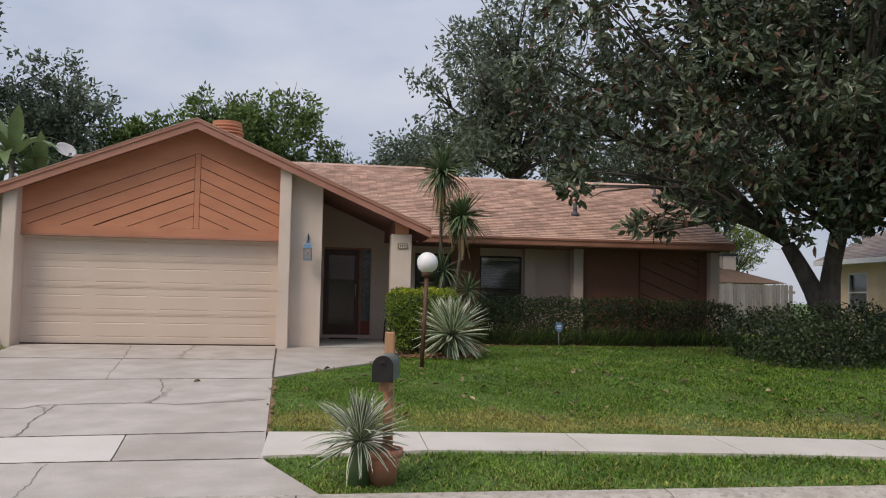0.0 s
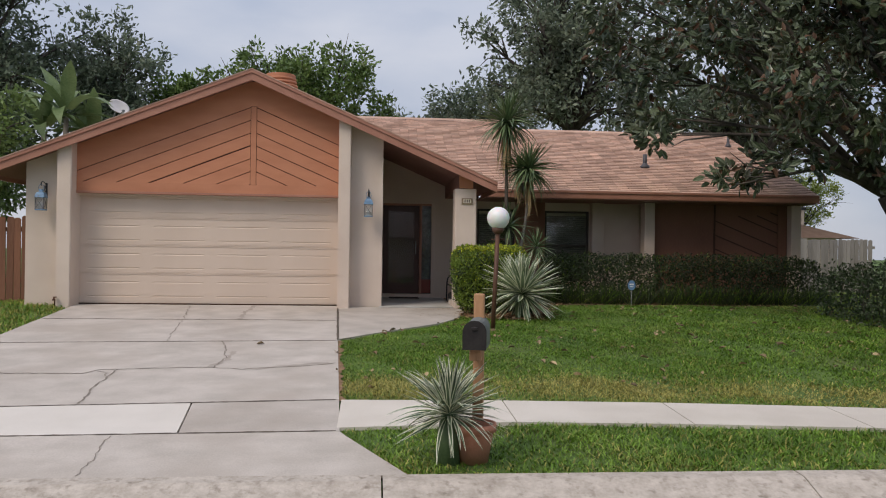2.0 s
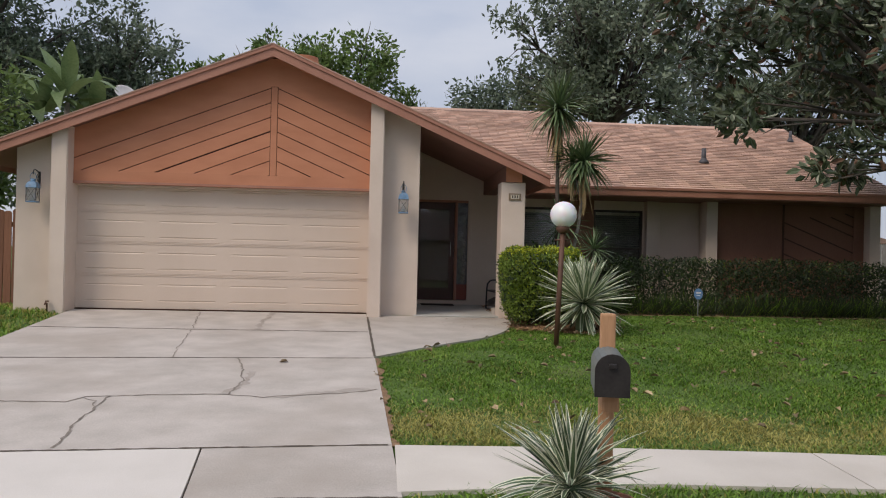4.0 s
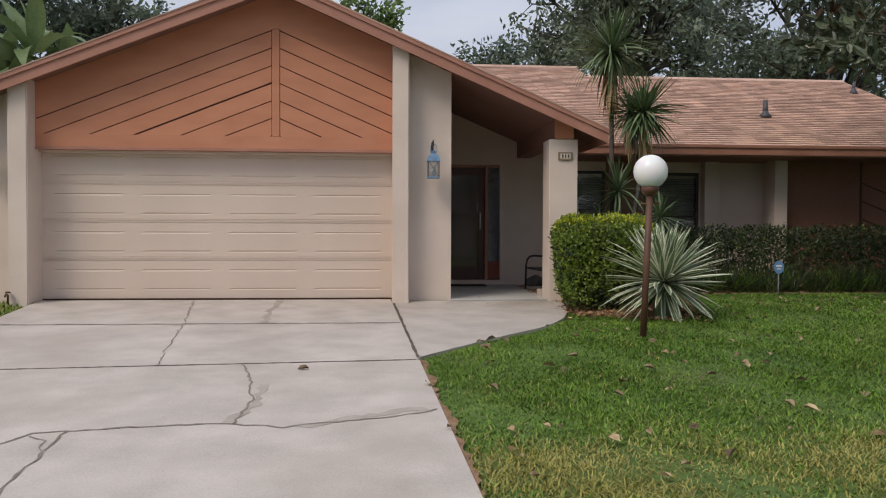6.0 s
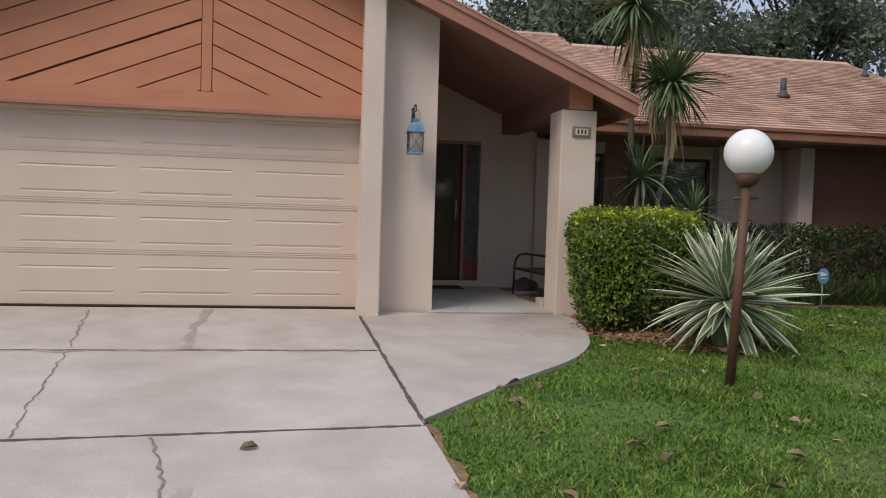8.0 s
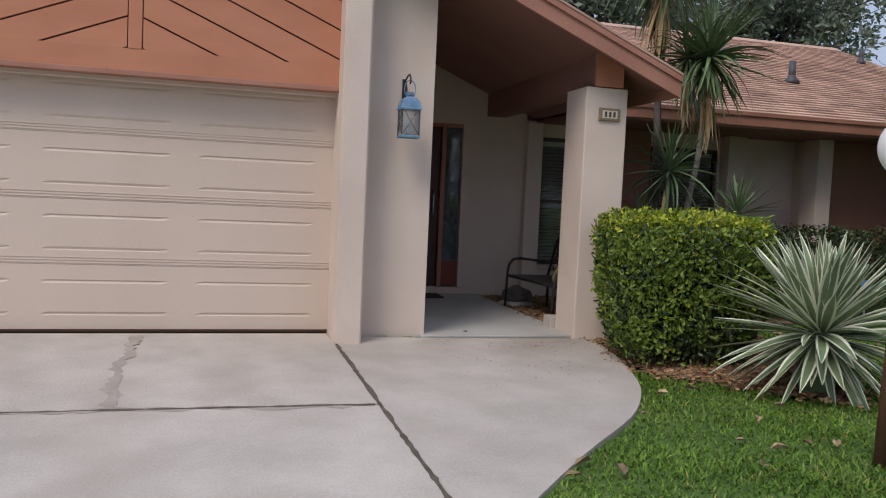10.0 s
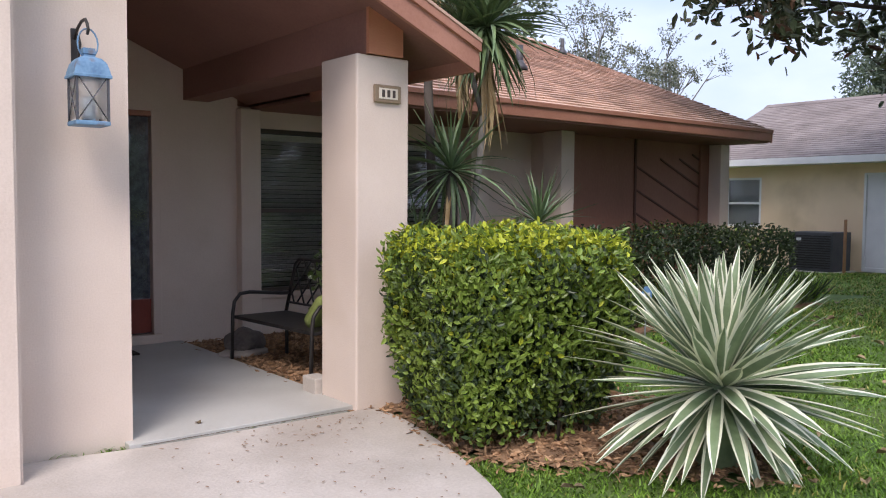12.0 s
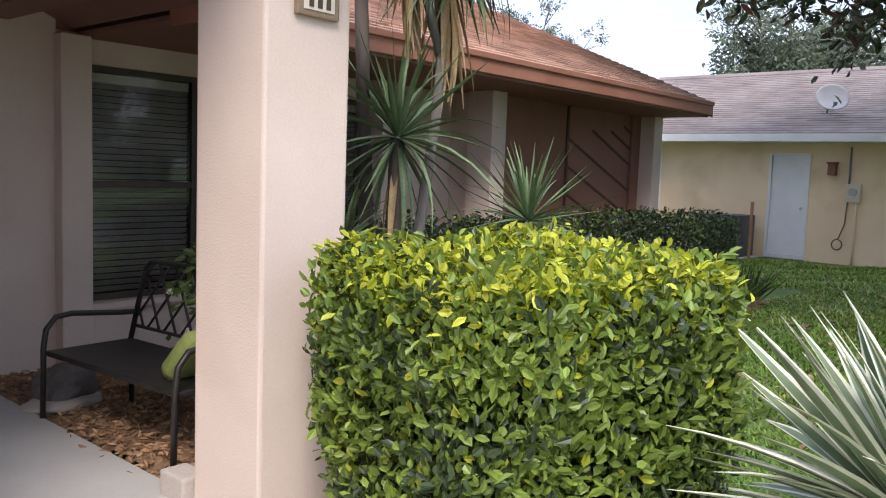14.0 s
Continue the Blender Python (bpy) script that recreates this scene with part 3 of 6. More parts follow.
BAR = -1.63
for side in (-1, 1):
    k = 0.40 if side < 0 else 0.435
    lo, hi = (-4.88, BAR - 0.06) if side < 0 else (BAR + 0.06, 0.0)
    whole = [(lo, line_z), (hi, line_z), (hi, 4.6), (lo, 4.6)]
    roof_cut = lambda p: gable_z(p[0]) - 0.128 - p[1]
    off = 2.335
    edges = [0.0] + [off + 0.245 * i for i in range(7)] + [6.0]
    for a, b in zip(edges, edges[1:]):
        wide = 0.011 if side < 0 else 0.0
        low = lambda p, a=a, w=(wide if a == edges[4] else 0.0): p[1] - (a + 0.008 + w - k * abs(p[0] - BAR))
        high = lambda p, b=b: (b - 0.008 - k * abs(p[0] - BAR)) - p[1]
        poly = whole
        for keep in (low, high, roof_cut):
            poly = clip(poly, keep) if poly else poly
        if len(poly) > 2:
            bm = bmesh.new()
            prism(bm, poly, "y", panel_y, panel_y + 0.02)
            part("plank", bm, TERRA, gable)
bm = bmesh.new()
box(bm, -4.88, 0.0, panel_y, panel_y + 0.02, head_z + 0.03, line_z)
part("plank", bm, TERRA, gable)
boxed("centre_board", BAR - 0.052, BAR + 0.052, panel_y - 0.006, panel_y + 0.02, line_z, 3.80, TERRA, gable)
bm = bmesh.new()
poly = clip([(BAR - 0.06, 3.806), (BAR + 0.06, 3.806), (BAR + 0.06, 4.5), (BAR - 0.06, 4.5)], lambda p: gable_z(p[0]) - 0.128 - p[1])
prism(bm, poly, "y", panel_y, panel_y + 0.02)
part("plank", bm, TERRA, gable)
boxed("header_trim", -4.88, 0.0, panel_y - 0.022, panel_y + 0.12, head_z - 0.015, head_z + 0.028, TRIM, gable)

# garage door: four hinged sections with long raised panels
door_y = 0.175
garage_door = boxed("garage_door", -4.95, 0.05, door_y + 0.012, door_y + 0.06, 0.01, 2.45, DOORPAINT, house, "cream panelled sectional garage door, closed")
for r in range(4):
    z0, z1 = 0.02 + 0.535 * r, 0.02 + 0.535 * (r + 1)
    za, zb, cols = z0 + 0.115, z1 - 0.125, [(-4.745 + c * 1.205, -4.745 + c * 1.205 + 0.985) for c in range(4)]
    bm = bmesh.new()
    cuts = [-4.93] + [x for ab in cols for x in ab] + [0.03]
    for xa, xb, lo, hi in [(-4.93, 0.03, z0 + 0.0015, za), (-4.93, 0.03, zb, z1 - 0.0015)] + [(cuts[i], cuts[i + 1], za, zb) for i in range(0, len(cuts), 2)]:
        box(bm, xa, xb, door_y, door_y + 0.0115, lo, hi)
    part("door_section", bm, DOORPAINT, garage_door)
    for xa, xb in cols:
        bm = bmesh.new()
        cols_x = ((xa, 0.0), (xa + 0.06, 1.0), (xb - 0.06, 1.0), (xb, 0.0))
        rows_z = [(za, 0.0), (za + 0.008, 0.009), (za + 0.013, 0.009), (za + 0.030, 0.0), (zb - 0.030, 0.0), (zb - 0.013, 0.009), (zb - 0.008, 0.009), (zb, 0.0)]
        grid = [[bm.verts.new((x, door_y + d * f, z)) for x, f in cols_x] for z, d in rows_z]
        for ga, gb in zip(grid, grid[1:]):
            for i in range(3):
                bm.faces.new((ga[i], ga[i + 1], gb[i + 1], gb[i]))
        bmesh.ops.recalc_face_normals(bm, faces=bm.faces)
        part("raised_panel", bm, DOORPAINT, garage_door)
    for dz in (0.012, 0.034, 0.056):
        if r:
            boxed("ridge_line", -4.92, 0.02, door_y - 0.005, door_y, z0 + dz, z0 + dz + 0.008, DOORPAINT, garage_door, bevel=0.002)
boxed("door_seal", -4.93, 0.03, door_y - 0.012, door_y + 0.03, -0.004, 0.018, GROOVE, garage_door, "dark rubber seal")
boxed("door_stop", -4.90, 0.02, 0.06, 0.16, 2.06, 2.11, STUCCO, house)

# roof of the gable wing
bm = bmesh.new()
outline = [(RAKE_L, gable_z(RAKE_L) - 0.02), (APEX_X, APEX_Z - 0.02), (RAKE_R, gable_z(RAKE_R) - 0.02), (RAKE_R, gable_z(RAKE_R) - 0.12), (APEX_X, APEX_Z - 0.125), (RAKE_L, gable_z(RAKE_L) - 0.12)]
prism(bm, outline, "y", RAKE_Y + 0.03, 7.9)
gable_roof = part("gable_roof", bm, SOFFIT, house, "brown painted board soffit")
for x0, x1 in ((RAKE_L - 0.03, APEX_X), (APEX_X, RAKE_R + 0.03)):
    for name, mat, zt, zb, ya, yb in (("fascia", TRIM, -0.035, -0.20, RAKE_Y, RAKE_Y + 0.03), ("drip_edge", TRIM, -0.004, -0.062, RAKE_Y - 0.022, RAKE_Y), ("roof_edge", SHINGLE, 0.016, -0.004, RAKE_Y - 0.03, 7.9)):
        bm = bmesh.new()
        prism(bm, [(x0, gable_z(x0) + zt), (x1, gable_z(x1) + zt), (x1, gable_z(x1) + zb), (x0, gable_z(x0) + zb)], "y", ya, yb)
        part(name, bm, mat, house)
for x0, x1 in ((RAKE_R, RAKE_R + 0.03), (RAKE_L - 0.03, RAKE_L)):
    boxed("eave_fascia", x0, x1, RAKE_Y + 0.03, 1.80 if x0 > 0 else 7.9, gable_z((x0 + x1) / 2) - 0.20, gable_z((x0 + x1) / 2) - 0.02, TRIM, house)

# main roof: deck, fascia, soffit, shingles
valley = lambda x: EAVE_Y + (gable_z(x) - EAVE_Z) / MAIN_K
deck = [(RAKE_R, EAVE_Y), (MAIN_R, EAVE_Y), (MAIN_R, RIDGE_Y), (4.6, RIDGE_Y), (4.6, 7.7), (-6.0, 7.7), (-6.0, valley(-6.0)), (APEX_X, valley(APEX_X))]
bm = bmesh.new()
top = [bm.verts.new((x, y, main_z(y) - 0.012)) for x, y in deck]
low = [bm.verts.new((x, y, main_z(y) - 0.12)) for x, y in deck]
bm.faces.new(top), bm.faces.new(low[::-1])
for i in range(len(deck)):
    j = (i + 1) % len(deck)
    bm.faces.new((top[j], top[i], low[i], low[j]))
bmesh.ops.recalc_face_normals(bm, faces=bm.faces)
# deck coloured dark so that the gaps between shingles look shaded
main_roof = part("main_roof", bm, ROOF_BED, house, "tan asphalt shingle roof slope")
for y0, y1, xs in ((RIDGE_Y, 9.9, (4.6, MAIN_R)), (7.7, 9.9, (-6.3, 4.6))):
    bm = bmesh.new()
    zr = main_z(y0)
    prism(bm, [(y0, zr - 0.012), (9.95, 2.5 if y0 < 7 else 3.6), (9.95, 2.38 if y0 < 7 else 3.48), (y0, zr - 0.12)], "x", *xs)
    part("back_roof", bm, SHINGLE, house)
boxed("fascia", RAKE_R + 0.03, MAIN_R, EAVE_Y - 0.03, EAVE_Y, EAVE_Z - 0.175, EAVE_Z - 0.03, TRIM, house)
boxed("drip_edge", RAKE_R + 0.03, MAIN_R + 0.02, EAVE_Y - 0.052, EAVE_Y - 0.03, EAVE_Z - 0.055, EAVE_Z - 0.004, TRIM, house)
boxed("soffit", RAKE_R + 0.03, MAIN_R - 0.03, EAVE_Y, 3.06, EAVE_Z - 0.20, EAVE_Z - 0.168, SOFFIT, house, "brown painted soffit")
bm = bmesh.new()
prism(bm, [(EAVE_Y - 0.03, EAVE_Z - 0.03), (RIDGE_Y, main_z(RIDGE_Y) - 0.02), (RIDGE_Y, main_z(RIDGE_Y) - 0.19), (EAVE_Y - 0.03, EAVE_Z - 0.20)], "x", MAIN_R, MAIN_R + 0.03)
part("rake_board", bm, TRIM, house)
bm = bmesh.new()
prism(bm, [(RIDGE_Y, main_z(RIDGE_Y) - 0.02), (9.9, 3.1), (9.9, 2.9), (RIDGE_Y, main_z(RIDGE_Y) - 0.19)], "x", MAIN_R, MAIN_R + 0.03)
part("rake_board", bm, TRIM, house)

ROW, TAB = 0.128, 0.23
tilt = math.atan(MAIN_K)


def tab_verts(width, thick=0.022, length=0.15):
    return [(0.004, 0, 0), (width - 0.004, 0, 0), (width - 0.004, length, 0.003), (0.004, length, 0.003), (0.004, 0, thick), (width - 0.004, 0, thick), (width - 0.004, length, 0.004), (0.004, length, 0.004)]


TAB_FACES = [(4, 5, 6, 7), (0, 1, 5, 4), (1, 2, 6, 5), (3, 0, 4, 7)]
tab_me = raw_mesh("shingle", tab_verts(TAB), TAB_FACES, SHINGLE)
tab_spots, rnd = [], random.Random(5)
rows_n = int((7.7 - EAVE_Y) / math.cos(tilt) / ROW)
for r in range(rows_n):
    s = r * ROW - 0.03
    y = EAVE_Y + s * math.cos(tilt)
    z = main_z(y) - 0.010
    x = max(APEX_X, RAKE_R - max(0.0, (main_z(y) - gable_z(RAKE_R)) / RIGHT_K)) - TAB * ((r % 2) * 0.5 + rnd.uniform(0, 0.15))
    right = MAIN_R + 0.02 if y < RIDGE_Y - 0.05 else 4.6
    while x < right - 0.12:
        tab_spots.append((r, min(x, right - TAB), y, z + rnd.uniform(0, 0.004)))
        x += TAB
near_tabs = [t for t in tab_spots if t[1] < 6.3 and t[0] < 30][:300]
near_set = set(near_tabs)
ROOF_TURN = Matrix.Rotation(tilt, 4, "X")
rest_v, rest_f = [], []
base = np.array(tab_verts(TAB))
rot = np.array(ROOF_TURN.to_3x3())
for t in tab_spots:
    if t not in near_set:
        k = len(rest_v) * 8
        rest_v.append(base @ rot.T + np.array(t[1:]))
        rest_f += [tuple(k + i for i in f) for f in TAB_FACES]
stuff("shingle_field", raw_mesh("shingle_field", np.concatenate(rest_v), rest_f, SHINGLE_REST), main_roof, "tan asphalt shingles in courses")
for x0, x1, y in ((4.6, MAIN_R + 0.02, RIDGE_Y), (APEX_X, 4.6, 7.7)):
    bm = bmesh.new()
    prism(bm, [(y - 0.16, main_z(y - 0.16) + 0.012), (y, main_z(y) + 0.03), (y + 0.16, main_z(y - 0.16) + 0.012), (y, main_z(y) - 0.02)], "x", x0, x1)
    part("ridge_cap", bm, SHINGLE, house, "weathered ridge shingles")

# vents and chimney on the roof
def roof_vent(x, y, r, h, mat):
    v = thing("roof_vent", "small dark metal plumbing vent on the shingle roof", "roof vent", (x, y, main_z(y) - 0.01), "roof vents")
    bm = bmesh.new()
    tube(bm, [(0, 0, -0.02), (0, 0, h)], [r, r * 0.9], 14)
    part("pipe", bm, mat, v)
    bm = bmesh.new()
    lathe(bm, [(r * 2.2, -0.01), (r * 2.0, 0.04), (r * 1.15, 0.09), (r * 1.02, 0.12)], 16)
    part("flashing", bm, mat, v)


roof_vent(7.28, 3.58, 0.055, 0.33, SLATE)
roof_vent(10.3, 5.6, 0.04, 0.28, SLATE)
chimney = thing("chimney", "low ringed terracotta chimney behind the roof ridge", "chimney", (-1.66, 4.6, 4.66))
bm = bmesh.new()
rings = [(0.40, -1.0), (0.40, 0.40)]
for i in range(4):
    z = 0.40 + 0.085 * i
    rings += [(0.36, z + 0.004), (0.36, z + 0.02), (0.42 - 0.02 * i, z + 0.03), (0.42 - 0.02 * i, z + 0.075), (0.36, z + 0.083)]
lathe(bm, rings + [(0.28, 0.75), (0.0, 0.75)], 24)
part("flue", bm, TERRA, chimney, "ringed terracotta flue")

# porch: pillar, beam, back wall with door and windows
boxed("pillar", 2.245, 2.66, -0.12, 0.325, -0.1, 2.31, STUCCO, house, "square cream stucco porch pillar", bevel=0.014)
for name, x0, x1, y0, y1, mat, label in (("porch_beam", 2.33, 2.58, -0.12, 3.05, SOFFIT, "brown painted porch beam"), ("beam_end", 2.318, 2.592, -0.15, -0.121, TERRA, "terracotta painted beam end")):
    bm = bmesh.new()
    prism(bm, [(x0, 2.314), (x1, 2.314), (x1, gable_z(x1) - 0.118), (x0, gable_z(x0) - 0.118)], "y", y0, y1)
    part(name, bm, mat, house, label)
WALL_Y = 3.05
# front wall pieces between the openings
for x0, x1, z0, z1 in ((0.84, 0.90, -0.1, 3.3), (0.90, 2.10, 2.19, 3.3), (2.10, 2.88, -0.1, 3.0), (2.88, 3.09, -0.1, 2.3), (3.09, 3.98, -0.1, 0.40), (3.09, 3.98, 2.10, 2.3),                        (4.70, 5.76, -0.1, 0.42), (4.70, 5.76, 2.08, 2.3), (5.76, 7.0, -0.1, 2.3)):
    boxed("wall", x0, x1, WALL_Y, WALL_Y + 0.2, z0, z1, STUCCO, house, bevel=0)
boxed("wall", 3.98, 4.70, WALL_Y, WALL_Y + 0.2, -0.1, 2.3, BROWN, house, "brown painted wall between the windows", bevel=0)
boxed("wall", 2.40, 3.12, WALL_Y + 0.02, WALL_Y + 0.18, 2.3, 2.75, BROWN, house, bevel=0)
for x0, x1, y0 in ((2.86, 3.075, 2.93), (5.78, 6.06, 2.84)):
    boxed("pilaster", x0, x1, y0, WALL_Y, -0.1, 2.27, STUCCO, house, "stucco pilaster beside a window", bevel=0.012)
for x0, x1 in ((6.90, 7.14), (10.42, 10.66)):
    boxed("post", x0, x1, 2.42, 2.74, -0.1, 2.27, STUCCO, house, "square stucco post under the eave", bevel=0.012)
boxed("wall", 7.0, 7.14, 2.74, WALL_Y + 0.2, -0.1, 2.27, STUCCO, house)
# battens coloured darker than the boards, to draw their shadow lines
BATTEN_SHADE = material("shade_dark_batten", (0.085, 0.038, 0.026), (0.12, 0.055, 0.038), scale=3, rough=0.75)
boards = boxed("board_wall", 7.14, 10.42, 2.66, 2.80, -0.1, 2.27, BROWN, house, "brown painted board wall with diagonal battens")
BAT = 8.66
boxed("batten", BAT - 0.02, BAT + 0.02, 2.635, 2.66, -0.05, 2.27, BATTEN_SHADE, boards)
boxed("batten", 10.20, 10.42, 2.62, 2.66, -0.05, 2.27, BROWN, boards)
for xa, za in ((BAT, 0.92), (BAT, 1.24), (BAT, 1.57), (BAT, 1.90), (9.22, 2.02), (9.68, 2.04), (10.0, 2.12)):
    xb = 10.20
    zb = za - 0.40 * (xb - xa)
    d = Vector((xb - xa, 0, zb - za))
    bm = bmesh.new()
    box(bm, 0.02, d.length, -0.016, 0, -0.013, 0.013, 0.003)
    ob = part("batten", bm, BATTEN_SHADE, boards)
    ob.matrix_basis = Matrix.Translation((xa, 2.66, za)) @ Matrix.Rotation(-math.atan2(d.z, d.x), 4, "Y")
boxed("wall", 10.42, 10.60, 2.80, 3.25, -0.1, 2.27, STUCCO, house)

front_door = boxed("front_door", 0.90, 1.74, WALL_Y + 0.05, WALL_Y + 0.10, 0.10, 2.14, FRONTDOOR, house, "dark maroon front door with a glazed storm door")
boxed("door_rail", 0.92, 1.02, WALL_Y + 0.035, WALL_Y + 0.05, 0.12, 2.12, FRONTDOOR, front_door)
boxed("door_rail", 1.63, 1.73, WALL_Y + 0.035, WALL_Y + 0.05, 0.12, 2.12, FRONTDOOR, front_door)
storm = boxed("storm_glass", 1.02, 1.63, WALL_Y + 0.042, WALL_Y + 0.046, 0.35, 2.0, GLASS, front_door, "clear storm door glass", bevel=0)
bm = bmesh.new()
tube(bm, [(1.66, WALL_Y + 0.0, 1.02), (1.66, WALL_Y - 0.02, 1.05), (1.66, WALL_Y - 0.02, 1.28), (1.66, WALL_Y + 0.0, 1.31)], 0.012, 8)
tube(bm, [(1.66, WALL_Y + 0.035, 1.04), (1.66, WALL_Y + 0.0, 1.04)], 0.010, 8)
tube(bm, [(1.66, WALL_Y + 0.035, 1.29), (1.66, WALL_Y + 0.0, 1.29)], 0.010, 8)
part("handle", bm, STEEL, front_door, "steel door handle")
boxed("threshold", 0.9, 2.1, WALL_Y - 0.03, WALL_Y + 0.1, 0.012, 0.095, STUCCO, house)
side_light = boxed("sidelight", 1.80, 2.02, WALL_Y + 0.07, WALL_Y + 0.10, 0.10, 2.14, SIDELIGHT, house, "narrow glazed sidelight with a red lower panel")
boxed("glass_pane", 1.83, 1.99, WALL_Y + 0.05, WALL_Y + 0.056, 0.45, 2.08, GLASS, side_light, bevel=0)
boxed("lower_panel", 1.80, 2.02, WALL_Y + 0.045, WALL_Y + 0.07, 0.11, 0.43, REDPANEL, side_light, "red wood panel")
for x0, x1 in ((1.745, 1.80), (2.02, 2.10)):
    boxed("door_jamb", x0, x1, WALL_Y - 0.012, WALL_Y + 0.1, 0.096, 2.19, STUCCO if x0 > 2 else TRIM, house)
boxed("door_jamb", 0.9, 2.02, WALL_Y - 0.008, WALL_Y + 0.1, 2.14, 2.188, TRIM, house)


def window(x0, x1, z0, z1, y, slat_mat):
    """A single-hung window with blinds behind the glass."""
    # the dark backing sheet stands in for an unlit room that is not built
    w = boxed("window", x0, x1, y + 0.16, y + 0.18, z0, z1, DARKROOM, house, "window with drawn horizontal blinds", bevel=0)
    t = 0.045
    for n, (a, b, c, d) in (("frame_side", (x0, x0 + t, z0, z1)), ("frame_side", (x1 - t, x1, z0, z1)), ("frame_rail", (x0 + t, x1 - t, z0, z0 + t)), ("frame_rail", (x0 + t, x1 - t, z1 - t, z1)), ("meeting_rail", (x0 + t, x1 - t, (z0 + z1) / 2 - 0.02, (z0 + z1) / 2 + 0.025))):
        boxed(n, a, b, y + 0.05, y + 0.09, c, d, WINFRAME, w, "dark bronze frame", bevel=0.004)
    boxed("pane", x0 + t, x1 - t, y + 0.066, y + 0.071, z0 + t, z1 - t, GLASS, w, "window glass", bevel=0)
    zs = np.arange(z0 + 0.07, z1 - 0.06, 0.046)
    me = raw_mesh("slat", [(x0 + 0.05, -0.012, 0.018), (x1 - 0.05, -0.012, 0.018), (x1 - 0.05, 0.012, -0.018), (x0 + 0.05, 0.012, -0.018), (x0 + 0.05, -0.010, 0.020), (x1 - 0.05, -0.010, 0.020), (x1 - 0.05, 0.014, -0.016), (x0 + 0.05, 0.014, -0.016)],
                   [(0, 3, 2, 1), (4, 5, 6, 7), (0, 1, 5, 4), (2, 3, 7, 6)], slat_mat)
    boxed("headrail", x0 + 0.05, x1 - 0.05, y + 0.095, y + 0.135, z1 - 0.115, z1 - 0.05, PLATE_FACE, w, "pale blind headrail", bevel=0.004)
    for z in zs[:-1]:
        piece("slat", me, w, Matrix.Translation((0, y + 0.115, float(z))))
    boxed("window_sill", x0 - 0.03, x1 + 0.03, y - 0.05, y + 0.05, z0 - 0.055, z0 - 0.002, STUCCO, house, "stucco sill", bevel=0.01)
    return w


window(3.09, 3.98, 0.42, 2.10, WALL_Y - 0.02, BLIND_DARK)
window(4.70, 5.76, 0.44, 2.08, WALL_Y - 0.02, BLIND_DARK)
for t in near_tabs:
    piece("shingle", tab_me, main_roof, Matrix.Translation(t[1:]) @ ROOF_TURN)

# house name plate on the pillar, with plain bars in place of the writing
plate = thing("number_plate", "small bronze plaque with ivory face on the pillar", "plaque", (2.475, -0.123, 2.065))
boxed("frame", -0.105, 0.105, -0.022, 0.0, -0.058, 0.058, PLATE, plate, "bronze frame", bevel=0.008)
boxed("face", -0.075, 0.075, -0.027, -0.0225, -0.035, 0.035, PLATE_FACE, plate, "ivory face", bevel=0.002)
for x in (-0.042, 0.0, 0.042):
    boxed("bar", x - 0.011, x + 0.011, -0.031, -0.0275, -0.024, 0.024, WINFRAME, plate, "dark bar", bevel=0.001)


